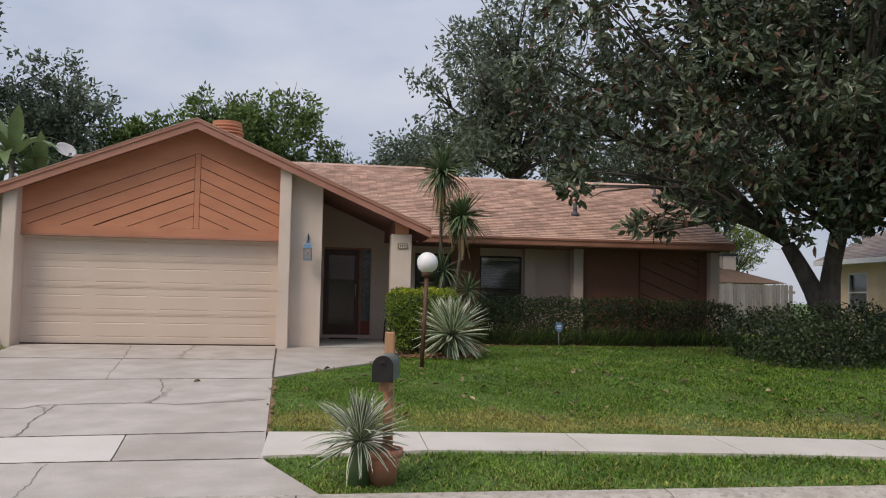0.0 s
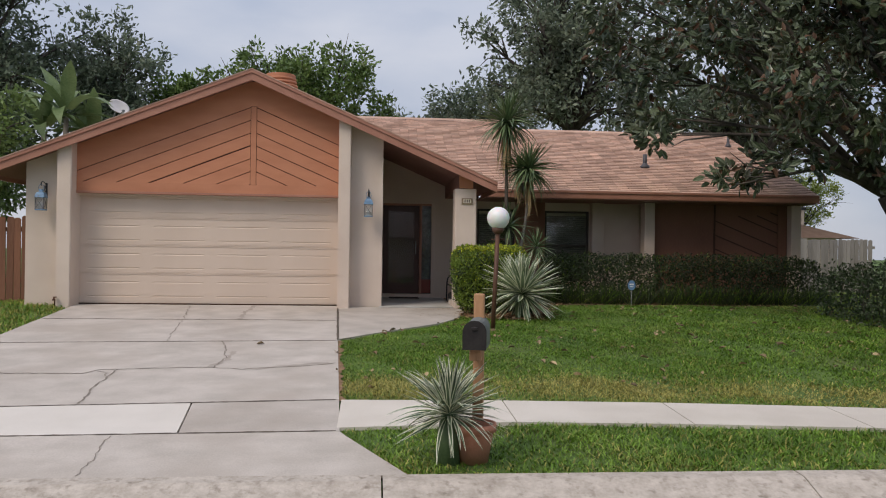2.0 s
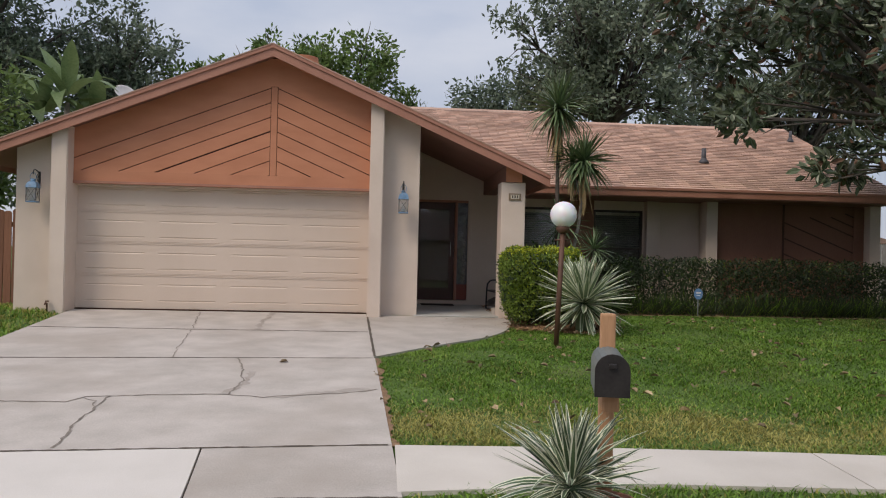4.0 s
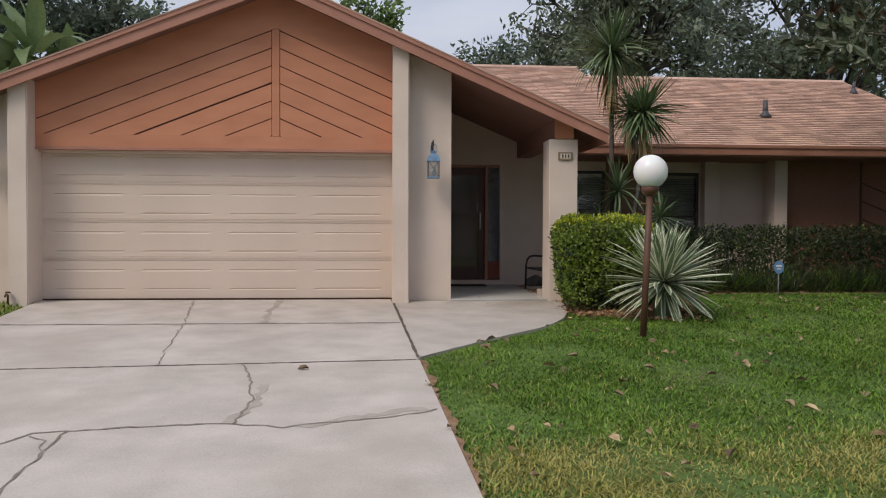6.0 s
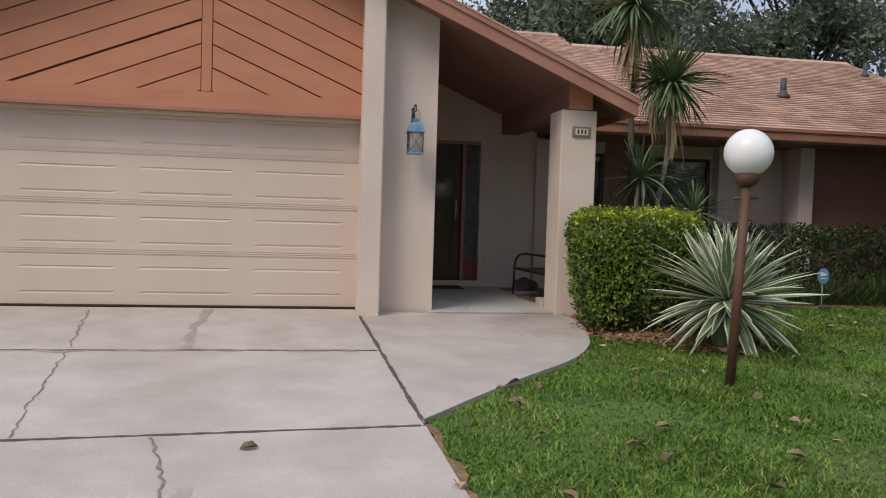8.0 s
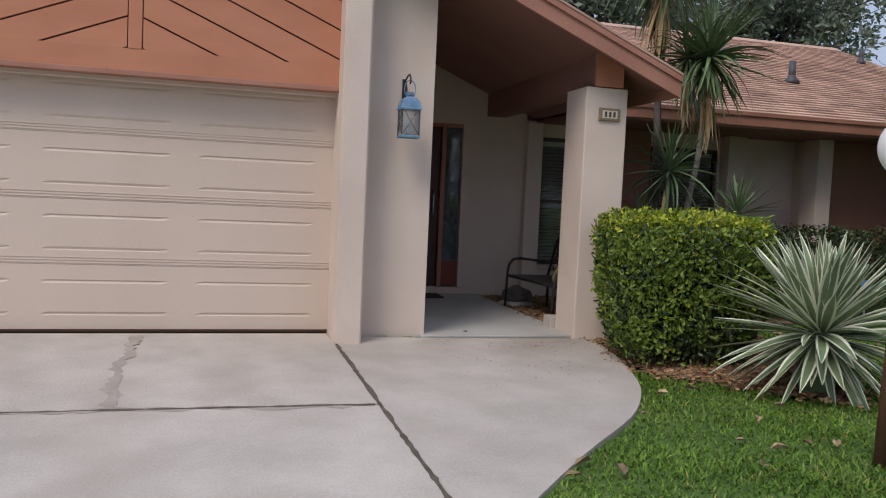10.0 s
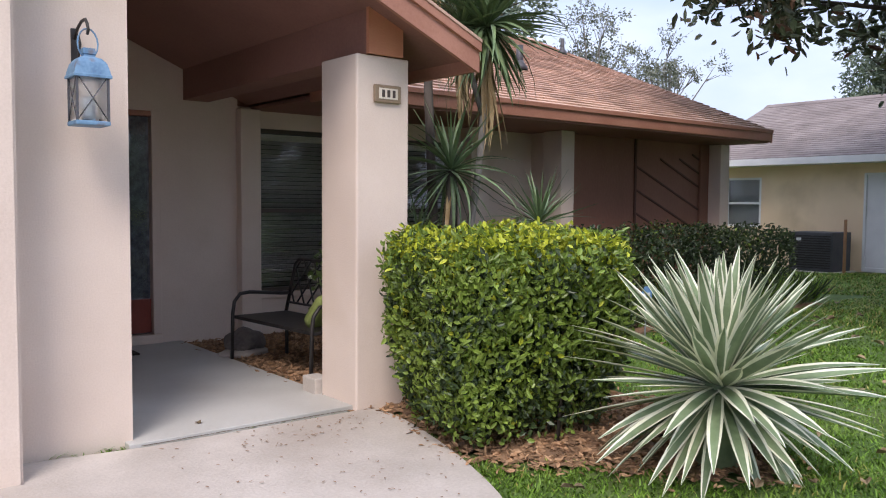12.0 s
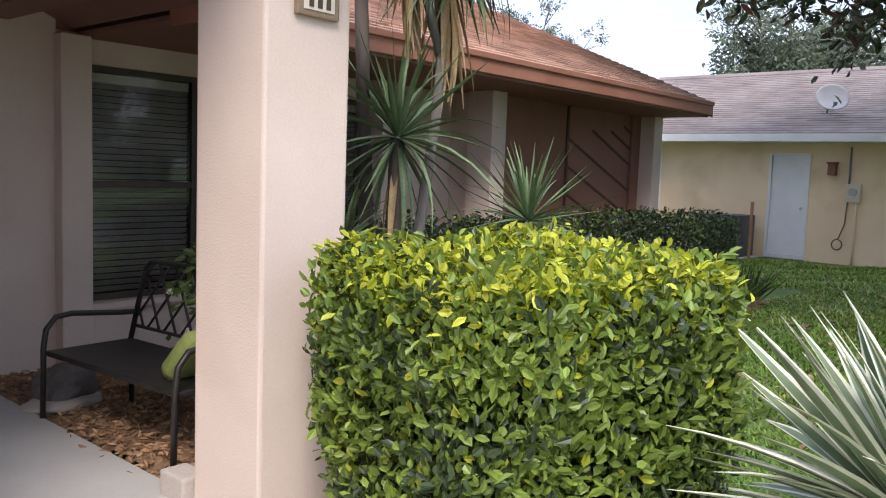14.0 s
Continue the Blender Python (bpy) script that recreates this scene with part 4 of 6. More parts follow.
def wall_lantern(x, z):
    """A hanging lantern on a scrolled bracket."""
    t = thing("wall_lantern", "weathered blue metal lantern hanging from a scroll bracket on stucco", "lantern", (x, -0.25, z), "wall lanterns")
    t.matrix_basis = t.matrix_basis @ Matrix.Scale(0.88, 4)
    bm = bmesh.new()
    box(bm, -0.02, 0.02, 0.268, 0.284, 0.17, 0.44, 0.004)
    tube(bm, [(0, 0.27, 0.38), (0, 0.20, 0.43), (0, 0.12, 0.455), (0, 0.04, 0.455), (0, 0.0, 0.42), (0, -0.015, 0.385), (0, 0.005, 0.365)], 0.009, 8)
    tube(bm, [(0, 0.27, 0.22), (0, 0.19, 0.26), (0, 0.15, 0.33), (0, 0.18, 0.38), (0, 0.225, 0.36), (0, 0.20, 0.32)], 0.007, 8)
    part("bracket", bm, DARKMETAL, t, "black scroll bracket")
    bm = bmesh.new()
    ring = [(0.055 * math.cos(a), 0, 0.31 + 0.085 * math.sin(a)) for a in np.linspace(0, 2 * math.pi, 17)]
    tube(bm, ring, 0.005, 6, cap=False)
    part("ring", bm, LANTERN, t)
    bm = bmesh.new()
    lathe(bm, [(0.0, 0.285), (0.045, 0.282), (0.048, 0.25), (0.04, 0.245), (0.045, 0.235), (0.085, 0.222), (0.115, 0.195), (0.132, 0.155), (0.138, 0.132), (0.145, 0.125), (0.145, 0.112), (0.0, 0.112)], 4)
    bmesh.ops.rotate(bm, verts=bm.verts, cent=(0, 0, 0), matrix=Matrix.Rotation(math.pi / 4, 3, "Z"))
    for f in bm.faces:
        f.smooth = False
    part("cap", bm, LANTERN, t, "blue stepped cap")
    for sx, sy in ((-1, -1), (-1, 1), (1, -1), (1, 1)):
        boxed("corner_bar", sx * 0.084 - 0.007, sx * 0.084 + 0.007, sy * 0.084 - 0.007, sy * 0.084 + 0.007, -0.13, 0.12, SLATE, t, bevel=0.002)
    for a in range(4):
        m = Matrix.Rotation(a * math.pi / 2, 4, "Z")
        bm = bmesh.new()
        box(bm, -0.077, 0.077, -0.083, -0.081, -0.12, 0.118)
        ob = part("pane", bm, FROST, t, "glass pane")
        ob.matrix_basis = m
        bm = bmesh.new()
        for s in (-1, 1):
            tube(bm, [(-0.077 * s, -0.087, -0.12), (0.077 * s, -0.087, 0.115)], 0.0035, 6)
        ob = part("cross_bar", bm, SLATE, t)
        ob.matrix_basis = m
    boxed("base_tray", -0.094, 0.094, -0.094, 0.094, -0.155, -0.13, LANTERN, t, bevel=0.006)
    bm = bmesh.new()
    lathe(bm, [(0.035, -0.13), (0.036, 0.0), (0.03, 0.008), (0.0, 0.01)], 16)
    part("candle", bm, WHITE, t, "white candle")


wall_lantern(0.572, 1.86)
wall_lantern(-5.43, 1.875)

# ---------- plants ----------
def blob_points(rng, n, centre, radius, flat=1.0, shell=0.55):
    d = rng.normal(size=(n, 3))
    d /= np.linalg.norm(d, axis=1, keepdims=True)
    r = (shell + (1 - shell) * rng.random(n)) ** 0.7
    return np.array(centre) + d * r[:, None] * np.array([1, 1, flat]) * radius, d


def tree(name, label, base, trunk, clumps, leaf, size, per, bark, seed, limbs=True, full=False, droop=0.0, mats=(), mixin=0.0, fork=None):
    """A trunk with limbs out to leaf clumps. trunk: (height, radius); clumps: centre and radius of each, relative to the base."""
    rng = np.random.default_rng(seed)
    t = thing(name, label, "tree", base)
    h, r = trunk
    bm = bmesh.new()
    forks = fork or [(0, 0, h)]
    roots = []
    for i, f in enumerate(forks):
        f = Vector(f)
        start = Vector((0.09 * math.cos(i * 2.4), 0.09 * math.sin(i * 2.4), -0.15)) * (1 if len(forks) > 1 else 0.0) + Vector((0, 0, -0.15))
        pts = [start.lerp(f, u) + Vector((f.x, f.y, 0)) * (u ** 2.2 - u) + Vector((0.06 * math.sin(5 * u + i), 0.06 * math.cos(4 * u + i), 0)) * (u * (1 - u) * 4) for u in np.linspace(0, 1, 7)]
        rs = [r * (1.25 - 0.65 * u) * (1 + 0.35 * max(0, 0.15 - u) / 0.15) / (1 if len(forks) == 1 else 1.35) for u in np.linspace(0, 1, 7)]
        tube(bm, pts, rs, 10)
        roots.append((pts[-1], rs[-1]))
        roots.append((pts[4], rs[4]))
    part("trunk", bm, bark, t)
    if limbs:
        for c, cr in clumps:
            bm = bmesh.new()
            c = Vector(c)
            root, rr = min(roots, key=lambda q: (q[0] - c).length + 0.3 * abs(q[0].z - c.z))
            mid = root.lerp(c, 0.5) + Vector((rng.uniform(-0.3, 0.3), rng.uniform(-0.3, 0.3), 0.12 * (c - root).length))
            pts = [root, root.lerp(mid, 0.5) + Vector((0, 0, 0.05)), mid, mid.lerp(c, 0.5), c]
            tube(bm, pts, [rr * 0.55, rr * 0.42, rr * 0.3, rr * 0.2, rr * 0.08], 6)
            for _ in range(3):
                e = c + Vector(rng.normal(size=3)) * cr * 0.6
                tube(bm, [mid.lerp(c, 0.4), (mid.lerp(c, 0.7) + e) / 2, e], [rr * 0.16, rr * 0.1, rr * 0.03], 5)
            part("limb", bm, bark, t)
    cs, ds = [], []
    for c, cr in clumps:
        n = int(per * cr * cr)
        sub = rng.normal(size=(max(4, int(n / 28)), 3))
        sub /= np.linalg.norm(sub, axis=1, keepdims=True)
        subc = np.array(c) + sub * (rng.random((len(sub), 1)) ** 0.4) * cr * np.array([1, 1, 0.8])
        p = subc[rng.integers(0, len(subc), n)] + rng.normal(size=(n, 3)) * cr * 0.16
        d = (p - np.array(c)) / cr + rng.normal(size=(n, 3)) * 0.9
        d[:, 2] -= droop
        cs.append(p), ds.append(d)
    cs, ds = np.concatenate(cs), np.concatenate(ds)
    idx = (rng.random(len(cs)) < mixin).astype(int) if mats else None
    stuff("crown", leaf_mesh("crown", cs, ds, size, size * 0.42, leaf, mats, idx, rng, full), t)
    return t


def clump_cloud(seed, n, centre, spread, size):
    rng = np.random.default_rng(seed)
    d = rng.normal(size=(n, 3))
    d /= np.linalg.norm(d, axis=1, keepdims=True)
    p = np.array(centre) + d * (rng.random((n, 1)) ** 0.45) * np.array(spread)
    return [(tuple(float(v) for v in q), float(s)) for q, s in zip(p, rng.uniform(size * 0.7, size * 1.3, n))]


# magnolia over the lawn
mag = clump_cloud(3, 66, (0.5, 0.4, 6.3), (5.2, 4.6, 3.0), 1.0)
mag += [((-4.0, -0.9, 2.35), 0.42), ((-3.5, -0.8, 2.7), 0.45), ((-2.9, -0.7, 3.0), 0.6), ((-5.2, -0.7, 3.2), 0.45), ((-4.7, 0.2, 3.6), 0.6), ((-1.7, -1.2, 3.7), 0.8), ((0.8, -2.2, 3.6), 0.8), ((2.6, -1.5, 3.3), 0.9),
        ((-3.4, 2.0, 3.9), 0.6), ((3.6, -0.4, 3.0), 0.8), ((-5.2, 0.6, 4.6), 0.8), ((-5.6, 0.2, 5.6), 0.8), ((-5.0, -0.6, 6.6), 0.9), ((-3.2, -1.8, 4.2), 0.8),
        ((1.5, -1.2, 3.3), 0.9), ((2.4, -0.6, 3.3), 1.0), ((0.3, -0.4, 3.5), 0.9), ((-1.0, -0.6, 3.4), 0.8), ((-1.6, -1.0, 3.2), 0.7), ((-0.4, -1.8, 3.4), 0.8), ((3.6, 0.2, 3.5), 0.9),
        ((-0.9, -0.9, 2.7), 0.6), ((0.9, -1.0, 2.8), 0.7), ((1.8, -0.8, 2.6), 0.7), ((0.0, -0.7, 3.0), 0.7)]
mag = [c for c in mag if not (c[0][1] > 1.0 and c[0][2] < 4.0)]
tree("magnolia_tree", "large dark magnolia tree with forked trunk and drooping branches", (10.6, -2.0, -0.1), (2.2, 0.30), mag, MAGNOLIA, 0.20, 560, BARK, 11,
     full=True, mats=(LEAF_BROWN,), mixin=0.10, fork=[(-0.75, 0.1, 2.3), (0.45, 0.2, 2.5), (0.0, -0.4, 2.6)])

# trees behind the house
tree("oak_tree", "tall spreading oak behind the house roof", (8.6, 16.0, 0), (6.0, 0.42), clump_cloud(5, 58, (-0.2, 0, 9.6), (4.0, 3.2, 4.4), 1.15), OAK, 0.26, 250, BARK, 12)
tree("oak_tree", "tall spreading oak farther along behind the roof", (18.5, 21.0, 0), (5.0, 0.42), clump_cloud(6, 52, (0, 0, 8.4), (5.8, 4.0, 4.6), 1.4), OAK, 0.30, 250, BARK, 13)
camphor = clump_cloud(7, 46, (0.0, 0, 7.0), (3.4, 2.6, 2.4), 0.8) + clump_cloud(27, 12, (-4.5, 0, 7.2), (0.9, 1.0, 0.8), 0.6)
tree("camphor_tree", "rounded bright green tree behind the gable", (-2.2, 17.0, 0), (4.0, 0.35), camphor, BRIGHT_TREE, 0.24, 760, BARK, 14)
tree("shade_tree", "dark green tree line behind the roof", (4.6, 24.0, 0), (3.0, 0.3), clump_cloud(8, 44, (0, 0, 6.2), (6.5, 2.5, 2.5), 1.2), OLIVE_TREE, 0.26, 330, BARK, 15)
tree("shade_tree", "tall leafy tree beyond the side fence", (-13.6, 14.0, 0), (5.0, 0.4), clump_cloud(9, 54, (0, 0, 8.0), (3.4, 3.2, 5.4), 1.2), OLIVE_TREE, 0.26, 330, BARK, 16)
tree("shade_tree", "leafy tree beyond the side fence", (-9.4, 16.0, 0), (4.0, 0.3), clump_cloud(10, 30, (0, 0, 7.4), (1.7, 1.8, 2.7), 0.9), OLIVE_TREE, 0.24, 380, BARK, 17)
tree("fence_tree", "dense green shrub tree above the wooden fence", (-9.0, 3.8, 0), (1.5, 0.15), clump_cloud(11, 30, (-0.2, 0, 3.0), (1.7, 1.3, 1.7), 0.75), BRIGHT_TREE, 0.18, 620, BARK, 18)
tree("sparse_tree", "thin grey-green tree beyond the neighbouring roof", (27.0, 19.5, 0), (4.6, 0.2), clump_cloud(12, 40, (0, 0, 7.2), (3.4, 3.0, 3.2), 0.75), GREY_TREE, 0.16, 330, BARK_PALE, 19)
tree("sparse_tree", "thin grey-green tree beyond the neighbouring roof", (30.5, 18.0, 0), (4.2, 0.18), clump_cloud(22, 26, (0, 0, 6.4), (2.6, 2.4, 2.8), 0.7), GREY_TREE, 0.16, 330, BARK_PALE, 29)
tree("shade_tree", "dark round tree behind the neighbouring house", (36.2, 8.6, 0), (3.5, 0.35), clump_cloud(13, 44, (0, 0, 6.3), (3.8, 4.2, 2.7), 1.15), OAK, 0.25, 380, BARK, 20)
tree("yellow_bush", "yellow-green leafy tree beyond the dark far roof", (24.4, 28.0, 0), (2.0, 0.15), clump_cloud(14, 22, (0, 0, 4.1), (3.0, 1.6, 1.5), 0.9), YELLOW_BUSH, 0.18, 420, BARK, 21)


def hedge(name, label, x0, x1, y0, y1, z0, z1, leaf, size, n, seed, mats=(), top_mix=0.0, side_mix=0.0, turn=0, rough=0.05, skirt=0.25, full=True, tuck=0.10):
    """A clipped hedge: woody stems inside, leaves over its faces with an uneven outline."""
    rng = np.random.default_rng(seed)
    cx, cy = (x0 + x1) / 2, (y0 + y1) / 2
    t = thing(name, label, "hedge", (cx, cy, z0), turn=turn)
    hx, hy, h = (x1 - x0) / 2, (y1 - y0) / 2, z1 - z0
    for _ in range(max(8, min(40, int(hx * hy * 22)))):
        bm = bmesh.new()
        x, y = rng.uniform(-hx * 0.8, hx * 0.8), rng.uniform(-hy * 0.8, hy * 0.8)
        tube(bm, [(x * 0.9, y * 0.9, -0.05), (x, y, h * 0.4), (x + rng.uniform(-0.1, 0.1), y + rng.uniform(-0.1, 0.1), h * 0.9)], [0.014, 0.010, 0.004], 5)
        part("stem", bm, BARK, t)
    areas = np.array([4 * hx * hy, 2 * hx * h, 2 * hx * h, 2 * hy * h, 2 * hy * h])
    face = rng.choice(5, n, p=areas / areas.sum())
    u, v = rng.uniform(-1, 1, n), rng.uniform(-1, 1, n)
    w = rng.random(n) ** 2 * 0.22
    p, nor = np.zeros((n, 3)), np.zeros((n, 3))
    for f, (ax, s) in enumerate(((2, 1), (1, -1), (1, 1), (0, -1), (0, 1))):
        k = face == f
        nor[k, ax] = s
        if ax == 2:
            p[k] = np.stack([u[k] * hx, v[k] * hy, h - w[k]], 1)
        elif ax == 1:
            p[k] = np.stack([u[k] * hx, s * (hy - w[k]), (v[k] + 1) / 2 * h], 1)
        else:
            p[k] = np.stack([s * (hx - w[k]), u[k] * hy, (v[k] + 1) / 2 * h], 1)
    zz = p[:, 2] / h
    squeeze = 1 - tuck * (np.clip(skirt - zz, 0, 1) / skirt) ** 1.4
    edge = np.maximum(np.abs(p[:, 0]) / hx, np.abs(p[:, 1]) / hy)
    p[:, 2] -= 0.10 * np.clip(edge - 0.82, 0, 1) / 0.18 * (zz > 0.8)
    corner = np.clip(np.abs(p[:, 0]) / hx + np.abs(p[:, 1]) / hy - 1.72, 0, 1)
    p[:, :2] *= (squeeze - corner * 0.5)[:, None]
    bumps = np.array([noise.noise(Vector(q) * 2.6) for q in p])
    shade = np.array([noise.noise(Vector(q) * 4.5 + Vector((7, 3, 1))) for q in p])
    p += nor * ((bumps + 0.5 * shade) * rough * 1.8)[:, None] + rng.normal(size=(n, 3)) * rough * 0.35
    keep = (p[:, 2] > skirt * h * (0.3 if tuck < 0.15 else 0.55) * rng.random(n))
    p, nor, zz = p[keep], nor[keep], zz[keep]
    d = nor * 0.25 + rng.normal(size=p.shape) * 0.6 + np.array([0, 0, 0.45])
    d[nor[:, 2] > 0.5] *= np.array([1, 1, 0.5])
    idx = None
    if mats:
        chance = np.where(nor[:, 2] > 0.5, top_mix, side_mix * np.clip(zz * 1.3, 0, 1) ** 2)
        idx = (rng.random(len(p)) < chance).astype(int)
        # dark leaves low down and in patches paint the shade of deep gaps
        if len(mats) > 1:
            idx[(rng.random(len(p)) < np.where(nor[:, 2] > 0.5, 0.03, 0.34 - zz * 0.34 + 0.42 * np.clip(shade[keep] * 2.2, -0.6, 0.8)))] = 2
    # dark leaves fill the middle: they stop light passing through and paint inner shade
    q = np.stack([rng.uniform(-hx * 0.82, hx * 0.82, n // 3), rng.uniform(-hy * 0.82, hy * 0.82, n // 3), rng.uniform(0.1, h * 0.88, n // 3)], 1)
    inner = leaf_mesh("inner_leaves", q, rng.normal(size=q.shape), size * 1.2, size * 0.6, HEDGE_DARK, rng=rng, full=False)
    stuff("inner_leaves", inner, t, "inner foliage coloured dark for the shade inside the hedge")
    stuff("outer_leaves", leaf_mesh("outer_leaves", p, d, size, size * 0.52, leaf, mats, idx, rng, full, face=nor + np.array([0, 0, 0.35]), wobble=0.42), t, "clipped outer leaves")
    return t


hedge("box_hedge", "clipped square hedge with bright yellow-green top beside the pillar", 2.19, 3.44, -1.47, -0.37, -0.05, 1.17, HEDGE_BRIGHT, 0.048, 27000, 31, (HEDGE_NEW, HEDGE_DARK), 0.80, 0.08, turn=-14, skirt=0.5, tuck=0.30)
hedge("low_hedge", "long dark green clipped hedge in front of the windows", 4.2, 10.5, 1.12, 1.92, -0.06, 1.03, HEDGE_DARK, 0.06, 15000, 32, (HEDGE_BRIGHT,), 0.10, 0.03, rough=0.07)
hedge("round_bush", "low dark green rounded bush under the magnolia", 8.7, 12.2, -3.5, -1.5, -0.15, 0.86, HEDGE_DARK, 0.07, 9000, 33, rough=0.14)


def strap_mesh(name, length, width, bend, green, cream=None, segs=6, thick=0.3, fat=0.45, sharp=1.5):
    """One long leaf that bends over, channelled, with pale margins where cream is given. It starts at the origin and points along +x, up first."""
    v, f, idx = [], [], []
    for i in range(segs + 1):
        u = i / segs
        w = width * 0.5 * (0.55 + 0.45 * math.sin(min(1, u / fat) * math.pi / 2)) * (1 - max(0, (u - fat) / (1 - fat)) ** sharp)
        w = max(w, 0.002)
        x, z = length * u * math.cos(bend * u), -length * u * math.sin(bend * u)
        for s, lift in ((-1, thick), (-0.6, thick * 0.5), (0, 0), (0.6, thick * 0.5), (1, thick)):
            v.append((x, s * w, z + lift * w))
    for i in range(segs):
        for j in range(4):
            a = i * 5 + j
            f.append((a, a + 1, a + 6, a + 5))
            idx.append(1 if cream and j in (0, 3) else 0)
    return raw_mesh(name, v, f, green, (cream,) if cream else (), idx, smooth=True)


def rosette(t, meshes, n, seed, low=-25, high=85, at=(0, 0, 0), name="leaf", scale=(0.85, 1.12), out=0.03):
    """Leaves round a heart by the golden angle, the lowest outward, the last upright."""
    rnd = random.Random(seed)
    for i in range(n):
        u = i / (n - 1)
        up = low + (high - low) * u ** 0.95 + rnd.uniform(-7, 7)
        turn = 137.5 * i + rnd.uniform(-8, 8)
        s = rnd.uniform(*scale) * (0.9 + 0.15 * math.sin(u * math.pi))
        m = Matrix.Translation(at) @ Matrix.Rotation(radians(turn), 4, "Z") @ Matrix.Rotation(-radians(up), 4, "Y") @ Matrix.Translation((out, 0, 0)) @ Matrix.Rotation(radians(rnd.uniform(-25, 25)), 4, "X") @ Matrix.Scale(s, 4)
        piece(name, meshes[i % len(meshes)], t, m)


agave = thing("agave", "large variegated agave with cream-edged sword leaves", "agave", (3.20, -2.18, 0.0))
big = [strap_mesh("leaf", 0.73, 0.075, b, AGAVE_GREEN, AGAVE_CREAM, fat=0.5, sharp=1.9) for b in (0.0, 0.04, 0.10, 0.2)]
bm = bmesh.new()
lathe(bm, [(0.10, -0.1), (0.13, 0.05), (0.12, 0.25), (0.08, 0.42), (0.0, 0.48)], 12)
part("heart", bm, AGAVE_GREEN, agave)
rosette(agave, big, 185, 41, -46, 88, (0, 0, 0.38))

pot_plant = thing("planter", "terracotta pot beside the mailbox post", "plant pot", (1.44, -9.58, -0.525))
bm = bmesh.new()
lathe(bm, [(0.115, 0.0), (0.155, 0.22), (0.16, 0.24), (0.178, 0.242), (0.178, 0.30), (0.157, 0.30), (0.148, 0.275), (0.0, 0.27)], 28)
part("pot", bm, TERRACOTTA, pot_plant)
agave2 = thing("small_agave", "small variegated agave growing beside the terracotta pot", "agave", (1.25, -9.62, -0.30))
small = [strap_mesh("leaf", 0.44, 0.034, b, AGAVE_DARK, AGAVE_CREAM) for b in (0.03, 0.12, 0.3, 0.5)]
rosette(agave2, small, 150, 42, -24, 88, (0, 0, 0.14))
bm = bmesh.new()
lathe(bm, [(0.09, -0.26), (0.08, 0.05), (0.06, 0.16), (0.0, 0.2)], 10)
part("heart", bm, AGAVE_DARK, agave2)

mailbox = thing("mailbox", "grey-green arched metal mailbox on a wooden post", "mailbox", (1.47, -9.52, -0.52), turn=-12)
boxed("post", -0.042, 0.042, 0.12, 0.205, -0.1, 1.27, POST_WOOD, mailbox, "weathered wooden post with pointed top", bevel=0.012)
boxed("arm", -0.045, 0.045, -0.18, 0.12, 0.78, 0.87, POST_WOOD, mailbox, "wooden support arm", bevel=0.01)
bm = bmesh.new()
arch = [(-0.085, 0.0), (0.085, 0.0), (0.085, 0.13)] + [(0.085 * math.cos(a), 0.13 + 0.085 * math.sin(a)) for a in np.linspace(0.2, math.pi - 0.2, 9)] + [(-0.085, 0.13)]
prism(bm, arch, "y", -0.26, 0.22)
bmesh.ops.translate(bm, verts=bm.verts, vec=(0, 0, 0.875))
part("box", bm, GREENMETAL, mailbox, "arched metal box")
bm = bmesh.new()
prism(bm, [(x * 1.05, z * 1.02) for x, z in arch], "y", -0.275, -0.2605)
bmesh.ops.translate(bm, verts=bm.verts, vec=(0, 0, 0.873))
lid = part("lid", bm, DARKMETAL, mailbox, "dark mailbox door")
boxed("pull_tab", -0.02, 0.02, -0.295, -0.276, 1.02, 1.045, DARKMETAL, mailbox)

lamp = thing("globe_lamp", "white globe lamp on a brown pole in the lawn", "garden lamp", (2.50, -3.50, -0.095))
bm = bmesh.new()
tube(bm, [(0, 0, -0.1), (0.06, 0, 1.50)], 0.034, 14)
part("pole", bm, POLE, lamp, "brown painted pole")
bm = bmesh.new()
tube(bm, [(-0.04, 0, 1.37), (0.16, 0, 1.38)], 0.010, 8)
part("cross_arm", bm, POLE, lamp)
bm = bmesh.new()
lathe(bm, [(0.05, 1.46), (0.085, 1.50), (0.09, 1.545), (0.07, 1.55)], 18, centre=(0.06, 0, 0))
part("fitter", bm, POLE, lamp)
bm = bmesh.new()
bmesh.ops.create_uvsphere(bm, u_segments=36, v_segments=24, radius=0.172)
bmesh.ops.translate(bm, verts=bm.verts, vec=(0.065, 0, 1.70))
part("globe", bm, GLOBE, lamp, "white opal globe", smooth=True)

